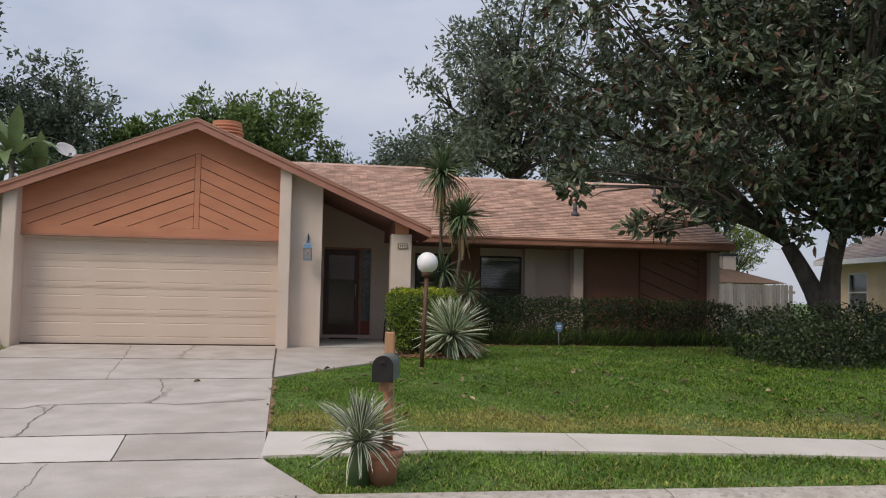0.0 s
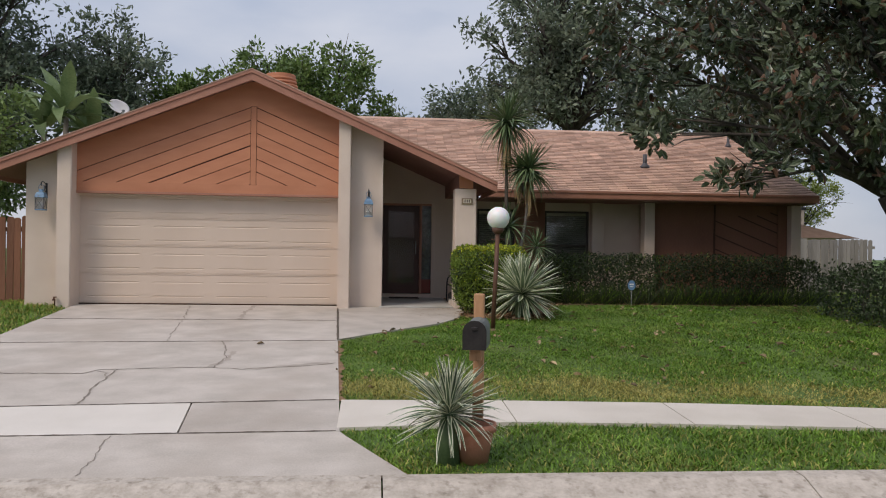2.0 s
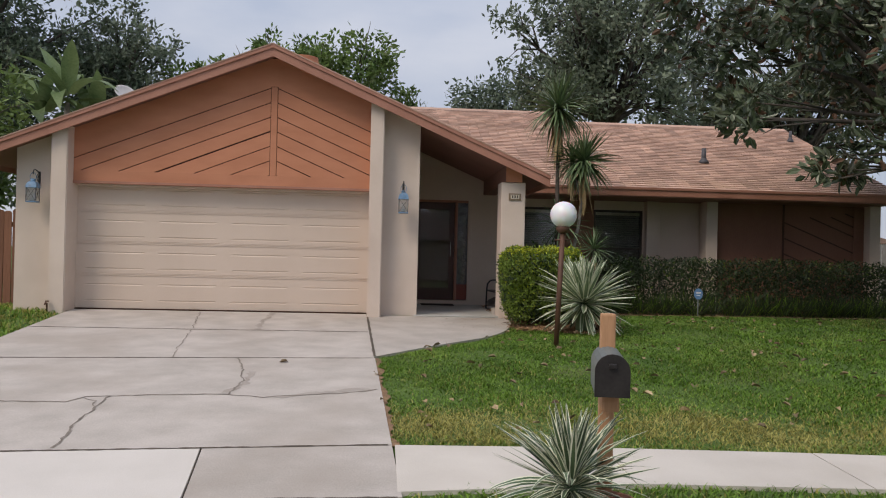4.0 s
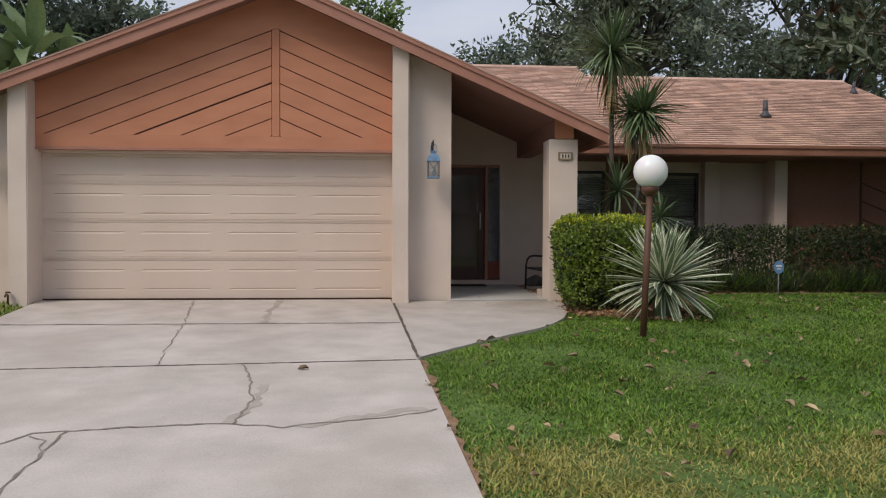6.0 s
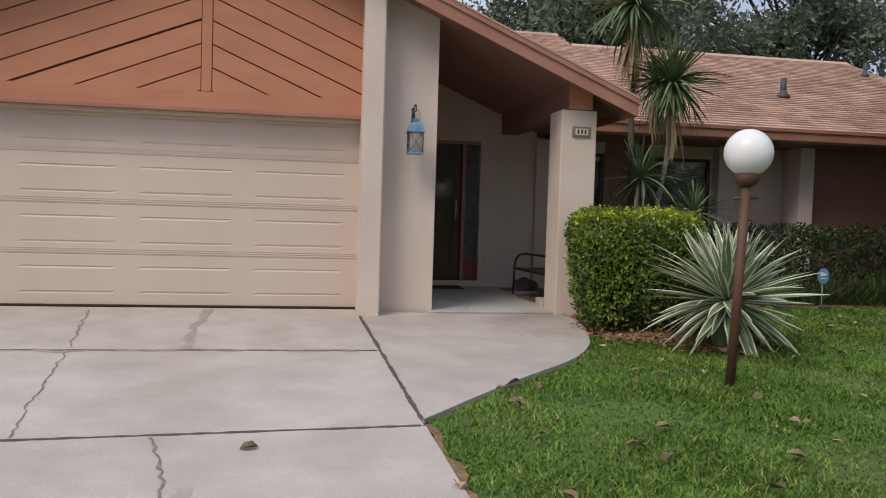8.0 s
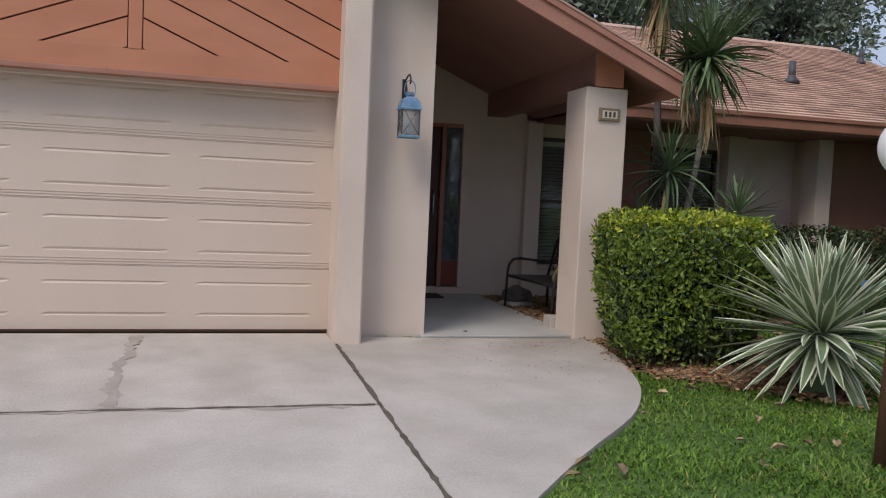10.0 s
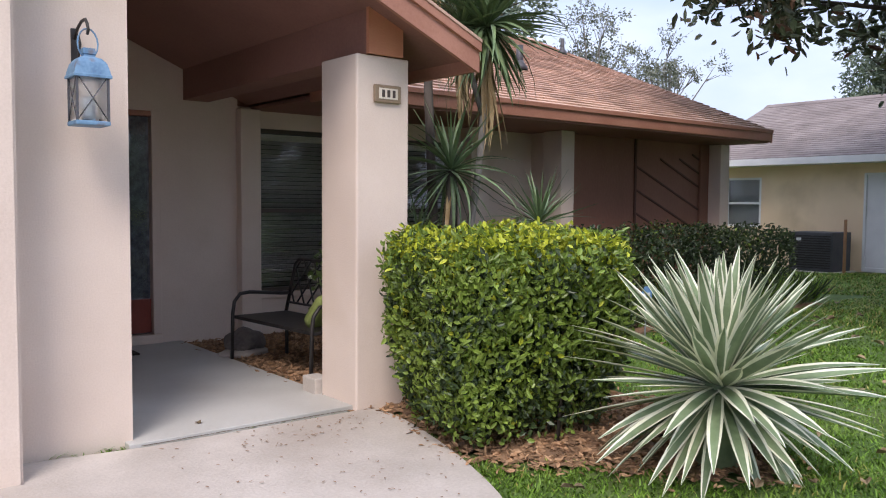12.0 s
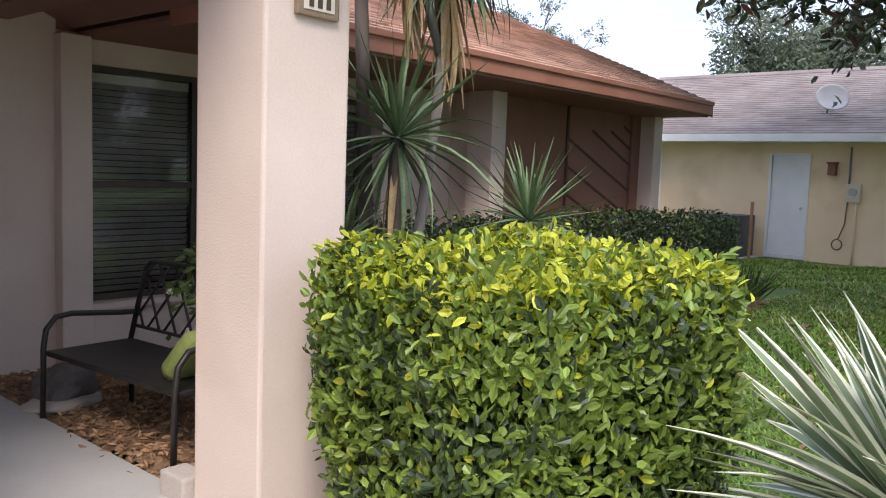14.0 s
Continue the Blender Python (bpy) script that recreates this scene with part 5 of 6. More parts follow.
# ---------- yuccas by the pillar ----------
def yucca(label, base, stems, seed, bends=(0.05, 0.25, 0.5, 0.9)):
    """Bare stems that end in rosettes of narrow leaves with dry ones hanging below."""
    t = thing("yucca", label, "yucca", base, "yuccas by the porch")
    live = [strap_mesh("leaf", 0.56, 0.032, b, YUCCA_GREEN, segs=5, thick=0.5, fat=0.3) for b in bends]
    dry = [strap_mesh("dry_leaf", 0.52, 0.034, b, YUCCA_DRY, segs=4, thick=0.5, fat=0.3) for b in (0.1, 0.3)]
    for k, (pts, radius, size, n, n_dry) in enumerate(stems):
        bm = bmesh.new()
        tube(bm, pts, [radius * (1.25 - 0.35 * i / (len(pts) - 1)) for i in range(len(pts))], 9)
        part("stem", bm, BARK if k == 1 or radius > 0.04 else BARK_PALE, t, "dark rough stem" if k == 1 or radius > 0.04 else "pale ringed stem")
        head = pts[-1]
        rosette(t, live, n, seed + k, -62, 84, head, scale=(size * 0.85, size * 1.1), out=0.02)
        rnd = random.Random(seed + 50 + k)
        for i in range(n_dry):
            m = Matrix.Translation((head[0], head[1], head[2] - rnd.uniform(0.05, 0.30) * size)) @ Matrix.Rotation(rnd.uniform(0, 6.28), 4, "Z") @ Matrix.Rotation(radians(rnd.uniform(66, 86)), 4, "Y") @ Matrix.Scale(size * rnd.uniform(0.8, 1.15), 4)
            piece("dry_leaf", dry[i % 2], t, m)
    return t


yucca("tall yucca with drooping leaf heads on bare pale stems", (3.60, 0.35, -0.04),
      [([(0, 0, -0.1), (0.0, 0.02, 0.9), (0.04, 0.0, 1.3), (0.12, 0.0, 1.75), (0.16, 0.0, 2.2), (0.18, 0.0, 2.80)], 0.027, 1.22, 180, 34),
       ([(-0.24, 0.10, -0.1), (-0.24, 0.14, 1.2), (-0.24, 0.22, 2.3), (-0.24, 0.25, 3.0), (-0.24, 0.25, 3.78)], 0.034, 1.38, 170, 80),
       ([(0.15, 0.0, 2.1), (0.08, 0.06, 2.4), (0.0, 0.10, 2.80)], 0.022, 0.95, 80, 30)], 61, (0.02, 0.12, 0.3, 0.6))
yucca("short yucca with spiky green leaves on a dark stem", (3.36, 0.30, -0.04), [([(0, 0, -0.1), (0.0, 0.0, 0.8), (0.02, 0.0, 1.3), (0.02, 0, 1.64)], 0.045, 1.08, 58, 8), ([(-0.12, 0.1, -0.1), (-0.2, 0.1, 0.8), (-0.22, 0.1, 1.12)], 0.035, 0.75, 36, 6)], 71, (0.0, 0.1, 0.3, 0.55))
yucca("low yucca rosette behind the clipped hedge", (3.85, -0.20, -0.02), [([(0, 0, -0.1), (0, 0, 0.6), (0.0, 0, 1.22)], 0.045, 0.78, 80, 8)], 81, (0.0, 0.05, 0.12, 0.25))

# ---------- beds, grass and fallen leaves ----------
MULCH_EDGE = [(2.27, 3.04), (2.31, 0.33), (2.26, 0.33), (2.26, -0.08), (2.37, -0.12), (2.40, -0.40), (2.37, -0.85), (2.30, -1.12), (2.44, -1.45), (2.70, -1.72), (2.85, -2.0), (3.0, -2.4), (3.3, -2.5), (3.5, -2.3), (3.7, -1.8), (3.8, -1.3), (4.0, -0.3), (4.3, 0.55), (10.4, 0.72), (10.4, 3.04)]


def inside(x, y, poly):
    hit = np.zeros(np.shape(x), bool)
    for (xa, ya), (xb, yb) in zip(poly, poly[1:] + poly[:1]):
        cross = (ya > y) != (yb > y)
        with np.errstate(divide="ignore", invalid="ignore"):
            hit ^= cross & (x < (xb - xa) * (y - ya) / (yb - ya + 1e-12) + xa)
    return hit


mx, my = np.arange(2.2, 10.7, 0.07), np.arange(-2.8, 3.1, 0.07)
MX, MY = np.meshgrid(mx, my, indexing="ij")
rng = np.random.default_rng(70)
MZ = lawn_z(MX, MY) + 0.022 + rng.normal(size=MX.shape) * 0.006
mi = np.arange(MX.size).reshape(MX.shape)
wave = 0.05 * np.sin(MX * 19 + 3 * np.sin(MY * 11)) + 0.04 * np.cos(MY * 23 + MX * 7)
cell = inside((MX + wave)[:-1, :-1] + 0.035, (MY + wave)[:-1, :-1] + 0.035, MULCH_EDGE)
mf = np.stack([mi[:-1, :-1], mi[1:, :-1], mi[1:, 1:], mi[:-1, 1:]], -1)[cell]
used, inv = np.unique(mf, return_inverse=True)
bed = new("mulch_bed", raw_mesh("mulch_bed", np.stack([MX, MY, MZ], -1).reshape(-1, 3)[used], inv.reshape(-1, 4), MULCH, smooth=True))
tagged(bed, "reddish brown bark mulch bed along the house and hedge", "mulch bed", kind="structure")
n = 20000
cx, cy = rng.uniform(2.2, 4.6, n), rng.uniform(-2.75, 3.0, n)
k = inside(cx + rng.normal(size=n) * 0.09, cy + rng.normal(size=n) * 0.09, MULCH_EDGE) & ~inside(cx, cy, [(2.0, -0.5), (0.0, -4.0), (0.0, 0.0), (2.3, 0.0), (2.35, -0.6)])
cx, cy = cx[k], cy[k]
chips = np.stack([cx, cy, lawn_z(cx, cy) + 0.026 + rng.random(len(cx)) * 0.012], 1)
dirs = np.stack([rng.normal(size=len(cx)), rng.normal(size=len(cx)), rng.normal(size=len(cx)) * 0.25], 1)
chip_ob = new("bark_chips", leaf_mesh("bark_chips", chips, dirs, 0.055, 0.020, CHIP, rng=rng, full=True))
tagged(chip_ob, "reddish bark chips scattered over the bed", "bark mulch", kind="stuff")

WALK_POLY = [(0.0, 0.0)] + [(x + 0.015, y - 0.01) for x, y in curve] + [(0.1, -3.8)]


def lawn_mask(x, y):
    right_edge = -0.045 * y + 0.40 * np.clip(-8.8 - y, 0, 9) + 0.02
    left_edge = np.where(y > -8.8, -4.87 - 0.063 * y, -4.316 - 0.5 * (-8.8 - y)) - 0.02
    ok = (x > right_edge) | (x < left_edge)
    edge = np.where(x > 0, -7.60 - 0.012 * np.clip(x, 0, 8) ** 2, -7.92)
    flare = np.where(x > 0, 0.30 * np.clip(1.1 - x, 0, 2), 0.2)
    ok &= ~((y < edge + 0.02) & (y > edge - 0.85 - flare))
    ok &= (y > -9.99)
    ok &= ~inside(x, y, WALK_POLY)
    ok &= ~inside(x + 0.06 * np.sin(x * 31 + y * 17), y + 0.06 * np.cos(x * 23 - y * 29), MULCH_EDGE)
    ok &= ~((x > -5.85) & (x < 10.95) & (y > 0.0) & ~((x > 4) & (y < 0.8)))
    ok &= ~((x > 16.3))
    return ok


def grass(name, label, x0, x1, y0, y1, density, height, width, seed):
    """Grass blades over a stretch of lawn, greener in clumps, straw-coloured near the sidewalk."""
    rng = np.random.default_rng(seed)
    n = int((x1 - x0) * (y1 - y0) * density)
    x, y = rng.uniform(x0, x1, n), rng.uniform(y0, y1, n)
    k = lawn_mask(x, y)
    x, y = x[k], y[k]
    patch = np.sin(x * 2.1 + 1.3 * np.sin(y * 1.7)) * np.cos(y * 2.6 + np.sin(x * 1.3)) + 0.6 * np.sin(x * 5.3 + y * 4.1)
    thin = rng.random(len(x)) < 0.80 + 0.2 * patch
    x, y, patch = x[thin], y[thin], patch[thin]
    n = len(x)
    h = height * rng.uniform(0.5, 1.25, n) * (1 + 0.22 * patch)
    a, lean = rng.uniform(0, 2 * np.pi, n), rng.uniform(0.4, 1.9, n)
    w = width * rng.uniform(0.7, 1.3, n) / 2
    z = lawn_z(x, y) - 0.006
    d = np.stack([np.cos(a), np.sin(a)], 1)
    s = np.stack([-np.sin(a), np.cos(a)], 1) * w[:, None]
    base = np.stack([x, y], 1)
    mid = base + d * (h * lean * 0.35)[:, None]
    tip = base + d * (h * lean)[:, None]
    col = lambda p, q: np.concatenate([p, q[:, None]], 1)
    v = np.stack([col(base - s, z), col(base + s, z), col(mid + s * 0.8, z + h * 0.6), col(mid - s * 0.8, z + h * 0.6), col(tip, z + h * 0.9)], 1).reshape(-1, 3)
    b = np.arange(n) * 5
    quads, tris = np.stack([b, b + 1, b + 2, b + 3], 1), np.stack([b + 3, b + 2, b + 4], 1)
    edge = np.where(x > 0, -7.58 - 0.012 * np.clip(x, 0, 8) ** 2, -7.9)
    straw = 0.03 + 0.07 * np.clip(patch, 0, 1) + 1.5 * np.exp(-((y - edge - 0.60) / 0.48) ** 2) * (0.75 + 0.25 * np.sin(x * 3 + y * 2)) * (y > edge) + 0.12 * np.exp(-((y + 9.8) / 0.25) ** 2) + 0.15 * ((x > 8) & (y > -1.5)) + 0.30 * (x < -4) + 0.06 * (y < -8.2) * (x > 0)
    dry = (rng.random(n) < straw).astype(np.int32)
    me = raw_mesh(name, v, quads.tolist() + tris.tolist(), GRASS, (GRASS_DRY,), np.concatenate([dry, dry]))
    ob = new(name, me)
    return tagged(ob, label, "grass", kind="stuff")


grass("lawn_grass", "green lawn grass beside the walk and lamp", 0.0, 5.2, -7.95, 0.4, 3900, 0.040, 0.0095, 91)
grass("lawn_grass", "green lawn grass reaching to the hedge", 5.2, 12.0, -8.4, 0.8, 1900, 0.045, 0.014, 92)
grass("verge_grass", "coarse grass strip between sidewalk and kerb", 0.3, 9.5, -10.0, -8.4, 2600, 0.050, 0.012, 93)
grass("side_grass", "green grass beside the neighbouring house", 12.0, 16.4, -6.0, 8.0, 1300, 0.06, 0.018, 94)
grass("side_grass", "green grass left of the driveway", -9.5, -4.0, -9.9, 3.0, 800, 0.07, 0.018, 95)

leaf_a = leaf_mesh("fallen_leaf", np.array([[-0.06, 0.0, 0.0]]), np.array([[1.0, 0.0, 0.12]]), 0.13, 0.055, LEAF_DRY, rng=np.random.default_rng(4), fold=0.5)
rnd = random.Random(17)
spots = [(-0.85, -4.37), (0.20, -5.0), (0.26, -6.2), (1.35, -4.9), (2.2, -4.6), (3.1, -4.9), (1.0, -6.3), (3.55, -3.9), (2.0, -5.6), (0.6, -6.7), (4.5, -4.0), (1.9, -6.9), (2.75, -6.0)]
spots += [(rnd.uniform(0.6, 9.5), rnd.uniform(-7.2, 0.2)) for _ in range(240)] + [(rnd.uniform(10, 15), rnd.uniform(-2, 5)) for _ in range(20)]
for x, y in spots:
    paved = x < 0.25 or bool(inside(np.array([x]), np.array([y]), WALK_POLY)[0])
    if inside(np.array([x]), np.array([y]), MULCH_EDGE)[0] or (paved and (x, y) not in spots[:13]):
        continue
    z = float(slope(np.array(y))) + 0.012 if paved else float(lawn_z(x, y)) + 0.052
    ob = new("fallen_leaf", leaf_a)
    ob.matrix_basis = pose(x, y, z, rnd.uniform(-25, 25), rnd.uniform(-20, 20), rnd.uniform(0, 360)) @ Matrix.Scale(rnd.uniform(0.6, 1.3), 4)
    tagged(ob, "curled dry brown leaf lying on the ground", "leaf", "fallen leaves")

rng = np.random.default_rng(33)
m = 150
lx, ly = rng.uniform(0.9, 2.3, m), rng.uniform(-1.6, -0.15, m)
lx[:60], ly[:60] = rng.uniform(1.3, 2.3, 60), rng.uniform(-0.5, -0.14, 60)
k = inside(lx, ly, WALK_POLY)
lx, ly = lx[k], ly[k]
bits = np.stack([lx, ly, slope(ly) + 0.004], 1)
litter = new("leaf_litter", leaf_mesh("leaf_litter", bits, np.stack([rng.normal(size=len(lx)), rng.normal(size=len(lx)), np.zeros(len(lx))], 1), 0.026, 0.009, MULCH, rng=rng, face=np.tile([0.0, 0, 1], (len(lx), 1)), wobble=0.1))
tagged(litter, "small dark bits of leaf litter on the front walk", "leaf litter", kind="stuff")

# strappy border plants along the foot of the long hedge
rng = np.random.default_rng(55)
cs, ds = [], []
for i in range(34):
    c = np.array([4.35 + i * 0.182 + rng.uniform(-0.05, 0.05), 0.96 + rng.uniform(-0.07, 0.07), 0.0])
    c[2] = float(lawn_z(c[0], c[1])) + 0.02
    m = 46
    d = rng.normal(size=(m, 3)) * np.array([0.5, 0.5, 0.15]) + np.array([0, -0.1, 0.9])
    cs.append(np.repeat(c[None], m, 0) + rng.normal(size=(m, 3)) * np.array([0.05, 0.04, 0.0])), ds.append(d)
border = new("border_grass", leaf_mesh("border_grass", np.concatenate(cs), np.concatenate(ds), 0.46, 0.014, HEDGE_DARK, (GRASS,), (rng.random(34 * 46) < 0.25).astype(int), rng, True, fold=0.6))
tagged(border, "dark strappy border grass along the hedge foot", "border grass", kind="stuff")

# leaves on the near faces of the clipped hedge that can be told apart
hedge_ob = bpy.data.objects["box_hedge"]
rnd = random.Random(77)
one = [leaf_mesh("leaf", np.array([[0.0, 0, 0]]), np.array([[1.0, 0, 0.2]]), 0.056, 0.028, m, rng=np.random.default_rng(s), fold=0.4) for m, s in ((HEDGE_BRIGHT, 1), (HEDGE_NEW, 2), (HEDGE_BRIGHT, 3))]
for i in range(300):
    if i % 3:
        at, turn = (rnd.uniform(-0.6, 0.6), -0.56 + rnd.uniform(-0.03, 0.05), rnd.uniform(0.55, 1.1)), rnd.uniform(200, 340)
    else:
        at, turn = (rnd.uniform(-0.58, 0.58), rnd.uniform(-0.5, 0.5), 1.21 + rnd.uniform(-0.03, 0.03)), rnd.uniform(0, 360)
    piece("leaf", one[i % 3 if at[2] > 1.0 else 0], hedge_ob, pose(*at, rnd.uniform(-60, 60), rnd.uniform(-70, 20), turn))

# ---------- porch things ----------
def bench():
    t = thing("porch_bench", "black metal bench with lattice back on the mulch", "bench", (2.595, 1.31, 0.0), turn=-86)
    # local x runs along the bench, local y towards the back
    for x in (-0.60, 0.60):
        bm = bmesh.new()
        tube(bm, [(x, 0.27, -0.04), (x, 0.27, 0.36)], 0.016, 8)
        part("leg", bm, DARKMETAL, t)
        bm = bmesh.new()
        tube(bm, [(x, -0.27, -0.04), (x, -0.26, 0.40), (x, -0.245, 0.50), (x, -0.19, 0.565), (x, -0.10, 0.575), (x, 0.20, 0.545), (x, 0.30, 0.54)], 0.016, 8)
        part("arm", bm, DARKMETAL, t, "bent tube front leg and armrest")
    bm = bmesh.new()
    box(bm, -0.60, 0.60, -0.25, 0.27, 0.355, 0.385, 0.008)
    part("seat", bm, DARKMETAL, t)
    bm = bmesh.new()
    tube(bm, [(-0.60, 0.26, 0.36), (-0.59, 0.36, 0.80), (-0.54, 0.37, 0.845), (0.54, 0.37, 0.845), (0.59, 0.36, 0.80), (0.60, 0.26, 0.36)], 0.016, 8)
    tube(bm, [(-0.59, 0.285, 0.46), (0.59, 0.285, 0.46)], 0.011, 8)
    part("back_frame", bm, DARKMETAL, t)
    for i in range(-7, 8):
        for s in (-1, 1):
            xa, xb = i * 0.16 - 0.14 * s, i * 0.16 + 0.14 * s
            za, zb, ya, yb = 0.46, 0.84, 0.285, 0.365
            lim = 0.575
            if max(abs(xa), abs(xb)) > lim:
                if min(abs(xa), abs(xb)) > lim:
                    continue
                if abs(xb) > lim:
                    u = (math.copysign(lim, xb) - xa) / (xb - xa)
                    xb, zb, yb = math.copysign(lim, xb), za + (zb - za) * u, ya + (yb - ya) * u
                else:
                    u = (math.copysign(lim, xa) - xa) / (xb - xa)
                    xa, za, ya = math.copysign(lim, xa), za + (zb - za) * u, ya + (yb - ya) * u
            bm = bmesh.new()
            tube(bm, [(xa, ya, za), (xb, yb, zb)], 0.008, 6)
            part("lattice_bar", bm, DARKMETAL, t)


bench()

cushion = thing("cushion", "olive green cushion leaning on the bench arm", "cushion", (2.60, 0.90, 0.385))
bm = bmesh.new()
box(bm, -0.17, 0.17, -0.055, 0.055, 0.0, 0.30, 0.05)
ob = part("cover", bm, CUSHION, cushion, smooth=True)
ob.matrix_basis = pose(0, 0.04, 0.02, 42, 0, 8)

pot = thing("potted_shrub", "slender potted shrub with small variegated leaves", "potted plant", (3.08, 1.42, 0.0))
bm = bmesh.new()
lathe(bm, [(0.10, -0.03), (0.145, 0.24), (0.16, 0.245), (0.16, 0.29), (0.14, 0.29), (0.13, 0.26), (0.0, 0.25)], 20)
part("pot", bm, REDPANEL, pot, "red glazed pot")
rng = np.random.default_rng(6)
bm = bmesh.new()
tips = []
for i in range(6):
    e = Vector((rng.normal() * 0.16, rng.normal() * 0.18, rng.uniform(0.75, 1.2)))
    tube(bm, [(0, 0, 0.25), (e.x * 0.3, e.y * 0.3, e.z * 0.6), e], [0.012, 0.008, 0.004], 6)
    tips += [np.array(e.lerp(Vector((0, 0, 0.3)), u)) for u in (0, 0.1, 0.2, 0.32)]
part("twigs", bm, BARK, pot)
tips = np.array(tips)
pc = tips[rng.integers(0, len(tips), 260)] + rng.normal(size=(260, 3)) * 0.07
stuff("foliage", leaf_mesh("foliage", pc, rng.normal(size=(260, 3)), 0.085, 0.04, BRIGHT_TREE, (AGAVE_CREAM,), (rng.random(260) < 0.2).astype(int), rng), pot)


def stone(label, at, size, mat, seed, name="stone"):
    bm = bmesh.new()
    bmesh.ops.create_icosphere(bm, subdivisions=3, radius=1)
    for v in bm.verts:
        f = 1 + 0.25 * noise.noise(v.co * 1.4 + Vector((seed, 0, 0)))
        v.co = Vector((v.co.x * size[0] * f, v.co.y * size[1] * f, max(v.co.z, -0.6) * size[2] * f))
    ob = part(name, bm, mat, None, smooth=True)
    ob.matrix_basis = Matrix.Translation(at)
    return tagged(ob, label, "stone", "stones under the bench")


stone("grey garden stone under the bench", (2.52, 2.16, 0.10), (0.19, 0.15, 0.12), ROCK, 1)
stone("pale flat stone under the bench", (2.48, 2.10, 0.015), (0.23, 0.16, 0.04), CONCRETE, 4)
stone("pale flat stone beside the bench foot", (2.62, 2.42, 0.03), (0.14, 0.13, 0.06), CONCRETE, 7)
block = boxed("concrete_block", 2.20, 2.33, 0.34, 0.52, 0.0, 0.12, CONCRETE, None, bevel=0.012)
tagged(block, "small pale concrete block at the pillar foot", "block")
mat_ob = boxed("door_mat", 1.05, 1.72, 2.52, 2.92, 0.014, 0.03, MAT_FIBRE, None, bevel=0.006)
tagged(mat_ob, "dark fibre door mat on the porch floor", "door mat")

sign = thing("yard_sign", "small blue and white security sign on a stake", "sign", (5.93, 0.36, -0.05))
bm = bmesh.new()
tube(bm, [(0, 0.008, -0.1), (0, 0.008, 0.45)], 0.008, 6)
part("stake", bm, GREYMETAL, sign)
bm = bmesh.new()
prism(bm, [(0.085 * math.cos(a) , 0.50 + 0.105 * math.sin(a)) for a in np.linspace(math.pi / 8, 2 * math.pi + math.pi / 8, 9)[:-1]], "y", -0.006, 0.0)
board = part("board", bm, SIGN_BLUE, sign, "blue eight-sided board")
boxed("white_bar", -0.045, 0.045, -0.010, -0.0065, 0.505, 0.535, WHITE, sign, "white bar", bevel=0)
boxed("white_bar", -0.035, 0.035, -0.010, -0.0065, 0.465, 0.48, WHITE, sign, "white bar", bevel=0)

tap = thing("hose_tap", "small brown garden tap at the garage corner", "tap", (-5.12, -0.36, 0.0))
bm = bmesh.new()
tube(bm, [(0, 0.0, -0.1), (0, 0.0, 0.11), (0, -0.05, 0.13), (0, -0.09, 0.10)], 0.014, 8)
part("pipe", bm, POLE, tap)
bm = bmesh.new()
lathe(bm, [(0.03, 0.14), (0.034, 0.15), (0.03, 0.16)], 12)
part("wheel", bm, POLE, tap)

# ---------- fences ----------
def picket_fence(label, x0, x1, y, h, mat, seed, step=0.145):
    t = thing("board_fence", label, "fence", (0, y, 0))
    rnd = random.Random(seed)
    for z in (0.35, h - 0.3):
        boxed("rail", x0, x1, 0.022, 0.06, z, z + 0.09, mat, t)
    me_list = []
    for k in range(3):
        bm = bmesh.new()
        prism(bm, [(0.004, -0.1), (step - 0.010, -0.1), (step - 0.010, h - 0.03), (step - 0.04, h), (0.034, h), (0.004, h - 0.03)], "y", -0.002, 0.02)
        me = bpy.data.meshes.new("board")
        bm.to_mesh(me)
        bm.free()
        me.materials.append(mat)
        me_list.append(me)
    x = x0
    while x < x1 - step:
        piece("board", me_list[rnd.randrange(3)], t, pose(x, rnd.uniform(-0.006, 0.004), rnd.uniform(-0.03, 0.02), 0, rnd.uniform(-0.5, 0.5), 0))
        x += step
    return t


picket_fence("silvery weathered board fence beyond the house corner", 10.6, 16.8, 9.0, 1.66, GREYWOOD, 3)
picket_fence("reddish brown board fence beside the garage", -11.5, -5.85, 1.0, 1.66, REDWOOD, 4)

# ---------- banana plant and dish at the back ----------
banana = thing("bird_of_paradise", "tall broad-leaved banana-like plant behind the fence", "banana plant", (-7.0, 5.2, 0.0))
wide = [strap_mesh("leaf", 1.25, 0.34, b, BANANA, segs=7, thick=0.35, fat=0.5) for b in (0.2, 0.45, 0.8)]
for sx, sy, h in ((0, 0, 4.3), (-0.6, 0.2, 3.9), (0.5, 0.4, 3.7)):
    bm = bmesh.new()
    tube(bm, [(sx, sy, -0.1), (sx, sy, h * 0.6), (sx, sy, h)], [0.10, 0.085, 0.06], 9)
    part("stem", bm, BARK_PALE, banana)
    rosette(banana, wide, 13, int(h * 10), 15, 82, (sx, sy, h), scale=(0.85, 1.15), out=0.25)


